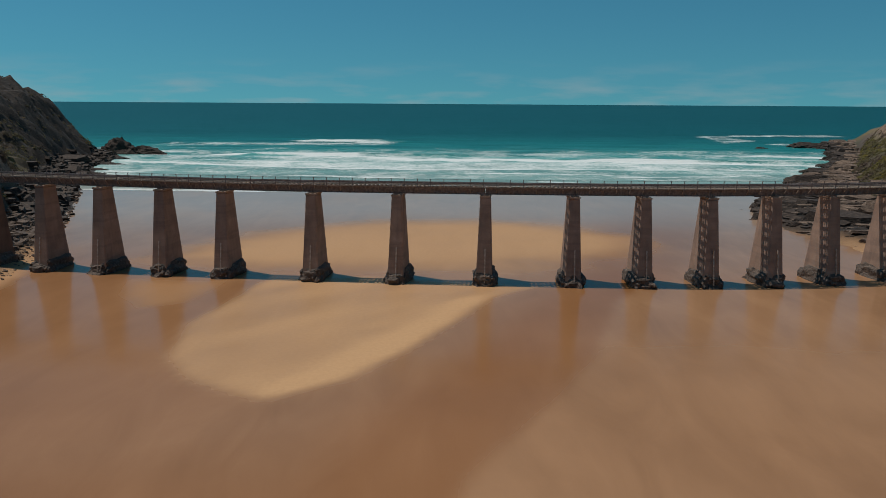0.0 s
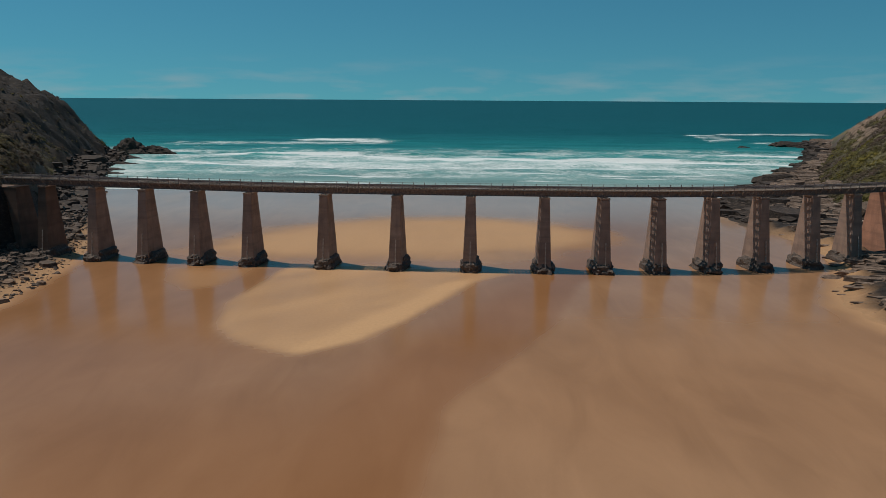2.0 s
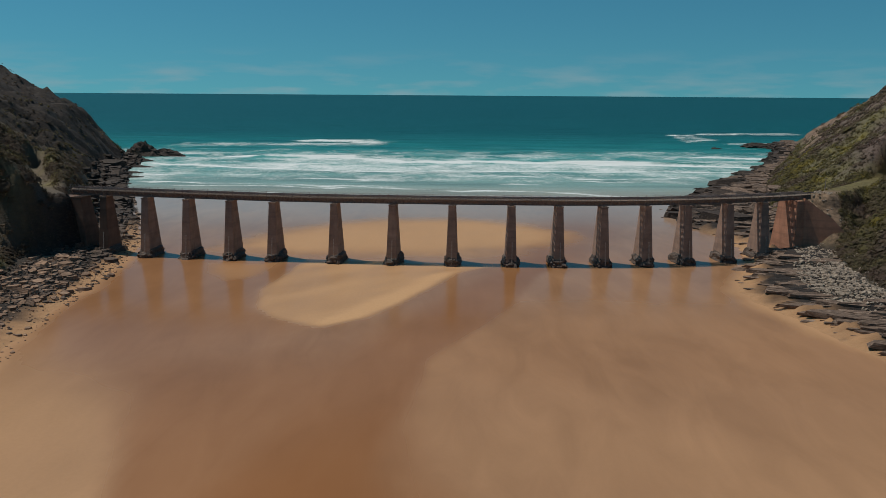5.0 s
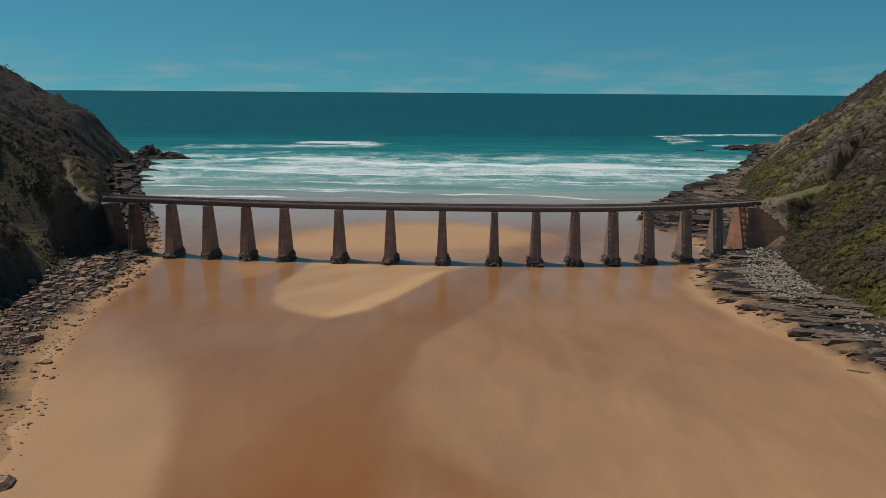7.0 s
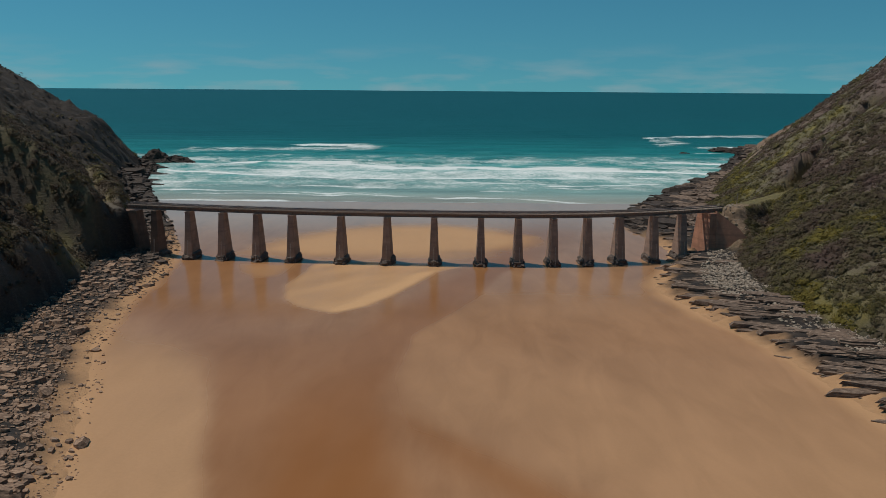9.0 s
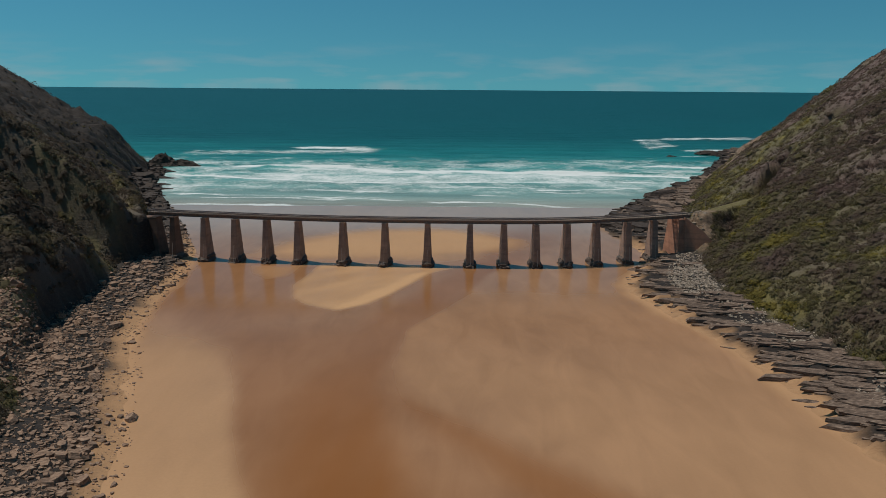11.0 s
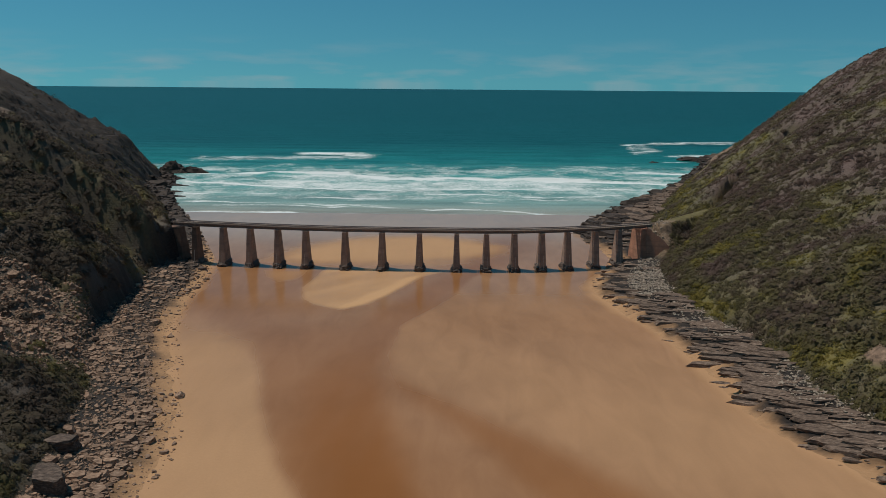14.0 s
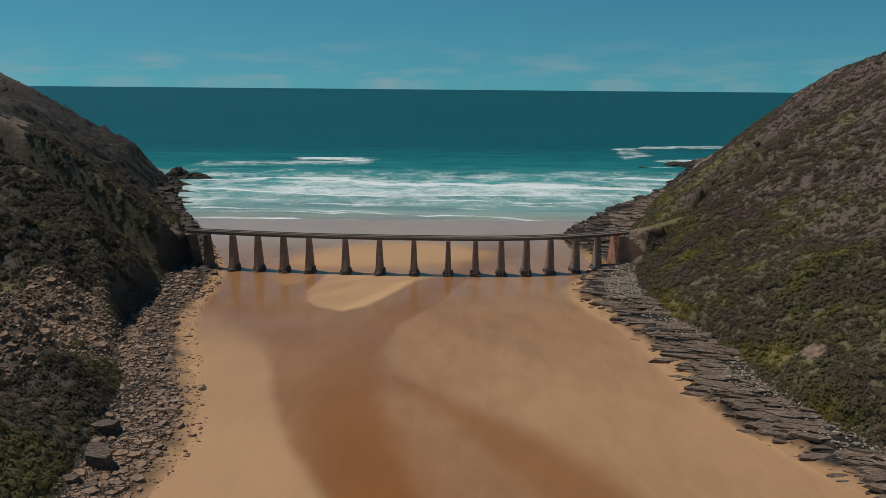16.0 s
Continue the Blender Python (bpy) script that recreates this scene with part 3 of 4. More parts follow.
def sea():
    xs = np.concatenate([-np.geomspace(420, 4600, 24)[::-1], np.arange(-410, 410.1, 3.6), np.geomspace(420, 4600, 24)])
    ys = np.concatenate([np.arange(236, 560, 1.5), np.geomspace(562, SEA_FAR, 150)])
    x, y = np.meshgrid(xs, ys)
    w = y + 14 * (fbm(x * 0.011, y * 0.004, 21) - 0.5) + 5 * (fbm(x * 0.05, y * 0.02, 22) - 0.5)
    out = step(280, 420, y)
    swell = 0.5 * np.sin(w * 0.16 + 3 * fbm(x * 0.006, y * 0.006, 23)) + 0.9 * (fbm(x * 0.03, y * 0.09, 24) - 0.5)
    ridge = lambda c, wd: np.exp(-((w - c) / wd) ** 2)
    z = 0.05 - 0.5 * step(266, 240, y) + out * swell * 0.7 + 1.9 * ridge(450, 5) * step(-170, -120, x) * step(40, -20, x) + 1.8 * ridge(418, 4) * step(40, 90, x) + 2.0 * ridge(624, 7) * step(-150, -110, x) * step(-20, -80, x)
    z = z + SEA_RISE * step(900, SEA_FAR, y) ** 1.0
    n1, n2 = fbm(x * 0.018, y * 0.03, 25), fbm(x * 0.05, y * 0.12, 26)
    n3 = fbm(x * 0.02, y * 0.02, 27)
    foam = np.zeros_like(x)
    # each breaker: bent line in plan, sharp on the shore side, trailing lace out to sea
    fx, fy = x + 16 * (fbm(x * 0.04, y * 0.07, 33) - 0.5), y + 11 * (fbm(x * 0.05, y * 0.06, 34) - 0.5)
    for pts, front, back, peak, lace in (
            (((-245, 566), (-140, 580), (-50, 596)), 36, 40, 0.1, 0.56), (((-150, 628), (-100, 622), (-56, 610)), 5, 26, 1.15, 0.6),
            (((-168, 446), (-140, 452), (-75, 447), (-30, 416), (20, 424), (95, 416), (150, 402), (215, 388)), 5, 22, 1.2, 0.7),
            (((-196, 396), (-150, 386), (-100, 368), (-76, 358), (-30, 354), (40, 362), (110, 366)), 1.8, 34, 1.35, 0.72),
            (((95, 372), (140, 366), (185, 368)), 2, 18, 0.9, 0.5),
            (((-170, 332), (-120, 338), (-95, 334)), 1.2, 14, 0.9, 0.42), (((-84, 318), (-40, 314), (-22, 312)), 1.0, 8, 0.85, 0.4),
            (((-10, 332), (30, 336), (75, 334)), 1.4, 12, 0.9, 0.45), (((62, 322), (110, 330), (150, 336)), 1.3, 12, 0.9, 0.45),
            (((-155, 300), (-100, 296), (-60, 291), (-20, 288)), 0.9, 9, 0.85, 0.4), (((60, 312), (100, 312)), 1.0, 6, 0.8, 0.35),
            (((-150, 263), (-90, 260), (-30, 255), (20, 253), (60, 246), (100, 240)), 0.8, 5, 0.95, 0.35), (((-130, 285), (-60, 283), (-15, 279), (20, 272), (55, 268), (85, 256)), 0.7, 5, 0.85, 0.3), (((20, 296), (50, 298)), 0.8, 5, 0.8, 0.3),
            (((172, 470), (200, 466), (245, 462)), 4, 42, 1.1, 0.6), (((226, 650), (250, 745), (300, 800), (420, 830)), 45, 24, 0.1, 0.52), (((236, 760), (300, 806), (420, 836)), 6, 20, 0.8, 0.5), (((222, 640), (250, 700), (278, 725)), 36, 36, 0.1, 0.66), (((232, 562), (262, 560)), 4, 14, 0.9, 0.4), (((256, 622), (290, 628), (330, 640)), 7, 30, 0.95, 0.5),
            (((-262, 470), (-214, 462), (-180, 440), (-172, 425)), 4, 26, 1.1, 0.6), (((-178, 420), (-165, 405)), 4, 20, 0.8, 0.5), (((40, 492), (75, 490)), 1.5, 4, 0.85, 0.2)):
        t, front = np.array(pts, float), max(front, 1.7)
        c = np.interp(fx, t[:, 0], t[:, 1]) + 9 * (fbm(x * 0.03, 0 * y + t[0, 1], 28) - 0.5) + 4 * (fbm(x * 0.12, 0 * y + t[0, 1], 29) - 0.5)
        ends = step(t[0, 0] - 10, t[0, 0] + 14, x) * step(t[-1, 0] + 10, t[-1, 0] - 14, x)
        dy = fy - c
        line = np.where(dy < 0, np.exp(-(dy / front) ** 2), np.exp(-(dy / (front * 2.2 + 1.0)) ** 2)) * peak
        trail = np.where(dy > 0, np.exp(-(dy / back) ** 2), np.exp(-(dy / front) ** 2)) * (lace + 0.25 * (n3 - 0.5))
        foam = np.maximum(foam, ends * np.maximum(line * (0.6 + 0.9 * n2), trail))
    front_y = np.interp(fx, (-196, -150, -100, -76, -30, 40, 110, 190), (400, 388, 368, 358, 354, 362, 366, 372))
    back_y = np.interp(fx, (-168, -140, -75, -30, 20, 95, 150, 215), (446, 452, 447, 420, 428, 422, 406, 390))
    wash = step(-2, 5, fy - front_y) * step(26, -4, fy - back_y) * step(-190, -110, fx) * step(215, 120, fx)
    foam = np.maximum(foam, wash * (0.66 + 0.55 * (n3 - 0.4) + 0.35 * (n2 - 0.45)))
    foam = np.maximum(foam, (0.4 + 0.28 * (n1 - 0.05)) * step(285, 320, y) * step(600, 470, y))
    depth = np.interp(y, (236, 275, 330, 420, 560, 800, 1500, 4700), (0.0, 0.04, 0.12, 0.24, 0.42, 0.62, 0.85, 1.0)) + (0.1 * (n1 - 0.5) + 0.14 * (n2 - 0.5)) * step(300, 400, y) * step(1100, 600, y)
    ob = mesh_object("water_sea", np.stack([x, y, z], -1).reshape(-1, 3), grid_faces(len(xs), len(ys)), SEA, smooth=True, attrs={"foam": foam, "depth": depth})
    return tagged(ob, "teal sea with white breaking surf", "sea", kind="structure")


sand()
sea()

# ---- the railway bridge ----
PIER_X = (-91.4, -79.4, -67.7, -55.8, -44.0, -27.5, -12.1, 3.4, 18.8, 31.1, 42.8, 54.4, 65.6, 77.9, 88.7)
HALF_DECK = 1.9
BEND_X = 28.0


def deck_frame(x, off=HALF_DECK):
    """Place under the track's middle, the way along it, and the way out to sea. Nearly straight, then a tighter curve."""
    k = 0.0006 if x < BEND_X else 0.003
    slope = 2 * k * (x - BEND_X)
    t = Vector((1, slope, 0)).normalized()
    n = Vector((-t.y, t.x, 0))
    z = 15.78 + 0.01 * max(0, -x - 40)
    return Vector((x, 124.1 + k * (x - BEND_X) ** 2, z)) + n * off, t, n


def solid(bm, rings):
    """Joins rings of four corners into one closed block."""
    vs = [[bm.verts.new(c) for c in r] for r in rings]
    n = len(vs[0])
    for a, b in zip(vs, vs[1:]):
        for i in range(n):
            bm.faces.new((a[i], a[(i + 1) % n], b[(i + 1) % n], b[i]))
    bm.faces.new(vs[0][::-1])
    bm.faces.new(vs[-1])


def pier(x):
    c = deck_frame(x)[0]
    turn = max(-0.1, min(0.15, (x - 18) * 0.004))
    t = Vector((1, turn, 0)).normalized()
    n = Vector((-t.y, t.x, 0))
    ground = float(sand_level(np.array([x]), np.array([c.y - 3]))[0])
    m = Matrix(((t.x, n.x, 0, c.x), (t.y, n.y, 0, c.y), (0, 0, 1, ground), (0, 0, 0, 1)))
    h = c.z - ground
    ob = thing("bridge_pier", "tapered weathered concrete pier on a crusted footing", "bridge pier", m, "piers of the railway bridge")
    bm = bmesh.new()
    ring = lambda z, a, b: [(-a, -b, z), (a, -b, z), (a, b, z), (-a, b, z)]
    solid(bm, [ring(-1.5, 1.5, 3.7), ring(1.2, 1.42, 3.45), ring(h - 0.75, 0.92, 1.8), ring(h - 0.5, 0.92, 1.8)])
    bmesh.ops.bevel(bm, geom=[e for e in bm.edges], offset=0.12, segments=1, affect="EDGES")
    # the leftmost pier takes the darker concrete tint, like the left abutment
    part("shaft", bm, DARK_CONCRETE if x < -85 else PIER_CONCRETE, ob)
    bm = bmesh.new()
    solid(bm, [ring(h - 0.5, 0.98, 1.86), ring(h - 0.2, 0.98, 1.86)])
    for e in (-0.95, 0.95):
        add_box(bm, (1.1, 0.5, 0.2), (0, e, h - 0.1))
    part("cap", bm, CONCRETE, ob)
    bm = bmesh.new()
    bmesh.ops.create_icosphere(bm, subdivisions=4, radius=1.0)
    for v in bm.verts:
        q = v.co.copy()
        k = 1 + 0.22 * noise.noise(q * 2.1 + Vector((x, 0, 0))) + 0.1 * noise.noise(q * 6 + Vector((x, 3, 0)))
        sx, sy = abs(q.x) ** 0.6 * math.copysign(1, q.x), abs(q.y) ** 0.55 * math.copysign(1, q.y)
        v.co = Vector((sx * 2.3 * k, sy * 4.35 * k, q.z * 2.5 * k + 0.1))
    part("footing", bm, FOOTING, ob, "dark barnacle-crusted stone footing")
    bm = bmesh.new()
    beam(bm, (0.15, -4.1, 0.6), (0.15, -3.15, 6.5), 0.2, 0.14)
    part("fender_rail", bm, RAILSTEEL, ob, "pale old rail fixed up the nose")
    return ob


for px in PIER_X:
    pier(px)


def deck():
    ob = thing("railway_bridge_deck", "rusty steel girder deck curving across the river mouth", "bridge deck")
    xa, xb = -101.0, 104.0
    stations = [xa, *PIER_X, 99.5, xb]
    P = lambda x, off, z: deck_frame(x, HALF_DECK + off)[0] + Vector((0, 0, z))
    for a, b in zip(stations, stations[1:]):
        for off in (-0.95, 0.95):
            bm = bmesh.new()
            beam(bm, P(a + 0.06, off, 0.6), P(b - 0.06, off, 0.6), 0.03, 1.16)
            for z, w in ((1.2, 0.36), (0.03, 0.4)):
                beam(bm, P(a + 0.06, off, z), P(b - 0.06, off, z), w, 0.06)
            # stiffeners and a lengthwise angle on the outer face
            out = math.copysign(1, off)
            k = max(2, int((b - a) / 1.5))
            for i in range(k + 1):
                x = a + 0.1 + (b - a - 0.2) * i / k
                beam(bm, P(x, off + 0.14 * out, 0.06), P(x, off + 0.14 * out, 1.17), 0.06, 0.12)
            beam(bm, P(a + 0.06, off + 0.05 * out, 0.36), P(b - 0.06, off + 0.05 * out, 0.36), 0.1, 0.07)
            part("girder", bm, GIRDER, ob)
        bm = bmesh.new()
        k = max(2, int((b - a) / 3))
        for i in range(k):
            x, x2 = a + (b - a) * i / k + 0.2, a + (b - a) * (i + 1) / k - 0.2
            beam(bm, P(x, -0.95, 0.4), P(x2, 0.95, 0.4), 0.08, 0.08)
            beam(bm, P(x, 0.95, 0.5), P(x2, -0.95, 0.5), 0.08, 0.08)
        part("bracing", bm, GIRDER, ob)
    # sleepers share one block
    bm = bmesh.new()
    add_box(bm, (0.26, 3.5, 0.24))
    first = part("sleeper", bm, TIMBER, ob)
    n = 0
    x = xa + 0.3
    while x < xb:
        c, t, nn = deck_frame(x)
        o = first if n == 0 else new("sleeper", first.data)
        o.parent = ob
        o.matrix_world = Matrix(((t.x, nn.x, 0, c.x), (t.y, nn.y, 0, c.y), (0, 0, 1, c.z + 1.36 + 0.02 * math.sin(n * 2.3)), (0, 0, 0, 1)))
        n += 1
        x += 0.75
    # rails, plank walk, edge angles and the pipe along the posts, each one swept bar
    q = np.linspace(xa, xb, 90)
    for name, off, z, w, h, mat in (("rail", -0.56, 1.56, 0.09, 0.16, RAILSTEEL), ("rail", 0.56, 1.56, 0.09, 0.16, RAILSTEEL), ("guard_rail", -0.36, 1.53, 0.08, 0.1, RAILSTEEL), ("guard_rail", 0.36, 1.53, 0.08, 0.1, RAILSTEEL),
                                    ("walk_plank", -0.08, 1.5, 0.15, 0.05, TIMBER), ("walk_plank", 0.08, 1.5, 0.15, 0.05, TIMBER), ("walk_plank", 1.15, 1.51, 0.25, 0.05, TIMBER), ("walk_plank", 1.42, 1.51, 0.25, 0.05, TIMBER),
                                    ("edge_angle", -1.8, 1.3, 0.14, 0.1, TIMBER), ("edge_angle", 1.8, 1.3, 0.14, 0.1, GIRDER), ("kerb_beam", 1.8, 1.7, 0.2, 0.34, GIRDER),
                                    ("service_pipe", -1.84, 2.0, 0.2, 0.22, GIRDER), ("handrail", -1.84, 2.66, 0.035, 0.035, GIRDER)):
        bm = bmesh.new()
        ring = []
        for x in q:
            c = [P(x, off + du, z + dz) for du, dz in ((-w / 2, -h / 2), (w / 2, -h / 2), (w / 2, h / 2), (-w / 2, h / 2))]
            ring.append([tuple(v) for v in c])
        solid(bm, ring)
        part(name, bm, mat, ob)
    post, brace = bmesh.new(), bmesh.new()
    add_box(post, (0.11, 0.11, 1.75), (0, 0, 0.83))
    add_box(post, (0.2, 0.2, 0.06), (0, 0, 1.7))
    beam(brace, (0, 0.85, -0.65), (0, 0.04, 0.28), 0.1, 0.1)
    beam(brace, (0, 0.85, 0.3), (0, -0.12, 0.3), 0.24, 0.1)
    two = [part("handrail_post", post, GIRDER, ob), part("knee_brace", brace, RAILSTEEL, ob)]
    meshes = [o.data for o in two]
    x = xa + 0.5
    while x < xb:
        c, t, nn = deck_frame(x, HALF_DECK - 1.84)
        for o in two:
            o.parent = ob
            o.matrix_world = Matrix(((t.x, nn.x, 0, c.x), (t.y, nn.y, 0, c.y), (0, 0, 1, c.z + 0.98), (0, 0, 0, 1)))
        x += 2.3
        two = [new("handrail_post", meshes[0]), new("knee_brace", meshes[1])] if x < xb else []
    return ob


deck()


def abutments():
    # left: a tall dark block where the line runs into the hill
    for x0, x1, side in ((-107.0, -97.5, -1), (97.6, 100.0, 1)):
        ob = thing("bridge_abutment", "tall weathered concrete abutment joining the hillside" if side < 0 else "reddish concrete abutment with a sloping wing wall", "abutment")
        bm = bmesh.new()
        rings = []
        for z, a, b, grow in ((-1.0, 3.9 if side < 0 else 4.0, 3.9 if side < 0 else 5.4, 1.6 if side < 0 else 0.4), (15.2, 2.1 if side < 0 else 2.9, 2.1 if side < 0 else 3.6, 0.0), (15.7, 2.1 if side < 0 else 2.9, 2.1 if side < 0 else 3.6, 0.0)):
            xa, xb = (x0, x1 + grow) if side < 0 else (x0 - grow, x1)
            pts = []
            for x, off in ((xa, -a), (xb, -a), (xb, b), (xa, b)):
                c = deck_frame(x, HALF_DECK + off)[0]
                pts.append((c.x, c.y, z))
            rings.append(pts)
        solid(bm, rings)
        bmesh.ops.bevel(bm, geom=list(bm.edges), offset=0.08, segments=1, affect="EDGES")
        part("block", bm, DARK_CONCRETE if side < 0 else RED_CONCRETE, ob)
        # wing wall down the bank
        bm = bmesh.new()
        out = 5.5 if side < 0 else 7.5
        xe = x1 if side > 0 else x0
        c, t, n = deck_frame(xe, HALF_DECK - (2.0 if side < 0 else 3.0))
        d = (t * 0.72 - n * 0.69).normalized() if side > 0 else (t * side - n * 0.6).normalized()
        q = n * 0.7
        for s0, s1, zt0, zt1 in ((0, out, 16.4, 11.0), (out, out + 4.5, 11.0, 6.0)):
            a, b = c + d * s0, c + d * s1
            solid(bm, [[(a.x, a.y, -1), (b.x, b.y, -1), (b.x + q.x, b.y + q.y, -1), (a.x + q.x, a.y + q.y, -1)], [(a.x, a.y, zt0), (b.x, b.y, zt1), (b.x + q.x, b.y + q.y, zt1), (a.x + q.x, a.y + q.y, zt0)]])
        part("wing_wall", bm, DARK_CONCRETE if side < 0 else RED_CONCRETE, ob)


abutments()


# ---- rocks ----
def hull(seed, size, count=13, flat=0.0):
    """An angular stone: the hull of points thrown in a box."""
    r = random.Random(seed)
    bm = bmesh.new()
    for _ in range(count):
        p = Vector((r.uniform(-1, 1), r.uniform(-1, 1), r.uniform(-1, 1)))
        p = p / max(0.55, p.length) if p.length > 1 else p
        if flat and abs(p.z) > flat:
            p.z = math.copysign(flat, p.z)
        bm.verts.new((p.x * size[0], p.y * size[1], p.z * size[2]))
    res = bmesh.ops.convex_hull(bm, input=bm.verts)
    loose = [v for v in bm.verts if not v.link_faces]
    bmesh.ops.delete(bm, geom=loose, context="VERTS")
    bmesh.ops.recalc_face_normals(bm, faces=bm.faces)
    return bm


def slab(seed, size, corners=6):
    """A flat broken stone: an uneven polygon with split, slanting sides and a sloping top."""
    r = random.Random(seed)
    bm = bmesh.new()
    plan = []
    for k in range(corners):
        a = (k + r.uniform(-0.3, 0.3)) * math.tau / corners
        q = r.uniform(0.72, 1.12)
        plan.append((math.cos(a) * q, math.sin(a) * q))
    tip = (r.uniform(-0.25, 0.25), r.uniform(-0.25, 0.25))
    rings = []
    for z, grow in ((-1.0, 1.06), (1.0, r.uniform(0.82, 0.98))):
        rings.append([bm.verts.new(((px * grow + r.uniform(-0.05, 0.05)) * size[0], (py * grow + r.uniform(-0.05, 0.05)) * size[1], (z + (px * tip[0] + py * tip[1]) * (z > 0)) * size[2])) for px, py in plan])
    for lo, hi in zip(rings, rings[1:]):
        for k in range(corners):
            bm.faces.new((lo[k], lo[(k + 1) % corners], hi[(k + 1) % corners], hi[k]))
    bm.faces.new(rings[-1])
    return bm


def as_arrays(bm):
    bmesh.ops.triangulate(bm, faces=bm.faces)
    bm.verts.index_update()
    v = np.array([q.co for q in bm.verts])
    f = np.array([[q.index for q in t.verts] for t in bm.faces])
    bm.free()
    return v, f


def scatter(name, shapes, places, material, label, category, smooth=False):
    """Joins many turned and sized copies of a few shapes into one mesh. places: x, y, z, size, turn, tilt, kind."""
    vs, fs, tone, base = [], [], [], 0
    places = np.asarray(places)
    for k, (v, f) in enumerate(shapes):
        q = places[places[:, 6].astype(int) == k]
        if not len(q):
            continue
        ca, sa, ct, st = np.cos(q[:, 4]), np.sin(q[:, 4]), np.cos(q[:, 5]), np.sin(q[:, 5])
        p = v[None] * q[:, 3, None, None]
        x, y, z = p[..., 0], p[..., 1], p[..., 2]
        y, z = y * ct[:, None] - z * st[:, None], y * st[:, None] + z * ct[:, None]
        x, y = x * ca[:, None] - y * sa[:, None], x * sa[:, None] + y * ca[:, None]
        if q.shape[1] > 7:
            # the crown leans out from the slope
            nrm = np.stack([-q[:, 7], -q[:, 8], np.ones(len(q))], 1)
            nrm = nrm / np.linalg.norm(nrm, axis=1)[:, None] + np.array([0, 0, 0.3])
            nrm /= np.linalg.norm(nrm, axis=1)[:, None]
            e1 = np.stack([nrm[:, 2], 0 * nrm[:, 0], -nrm[:, 0]], 1)
            e1 /= np.linalg.norm(e1, axis=1)[:, None]
            e2 = np.cross(nrm, e1)
            x, y, z = (x * e1[:, k, None] + y * e2[:, k, None] + z * nrm[:, k, None] for k in range(3))
        w = np.stack([x + q[:, 0, None], y + q[:, 1, None], z + q[:, 2, None]], -1)
        vs.append(w.reshape(-1, 3))
        fs.append((f[None] + (np.arange(len(q)) * len(v))[:, None, None] + base).reshape(-1, 3))
        tone.append(np.repeat(hash2(np.round(q[:, 0] * 50), np.round(q[:, 1] * 50), 7), len(v)))
        base += len(q) * len(v)
    ob = mesh_object(name, np.concatenate(vs), np.concatenate(fs), material, smooth=smooth, attrs={"tone": np.concatenate(tone)})
    return tagged(ob, label, category, kind="stuff")


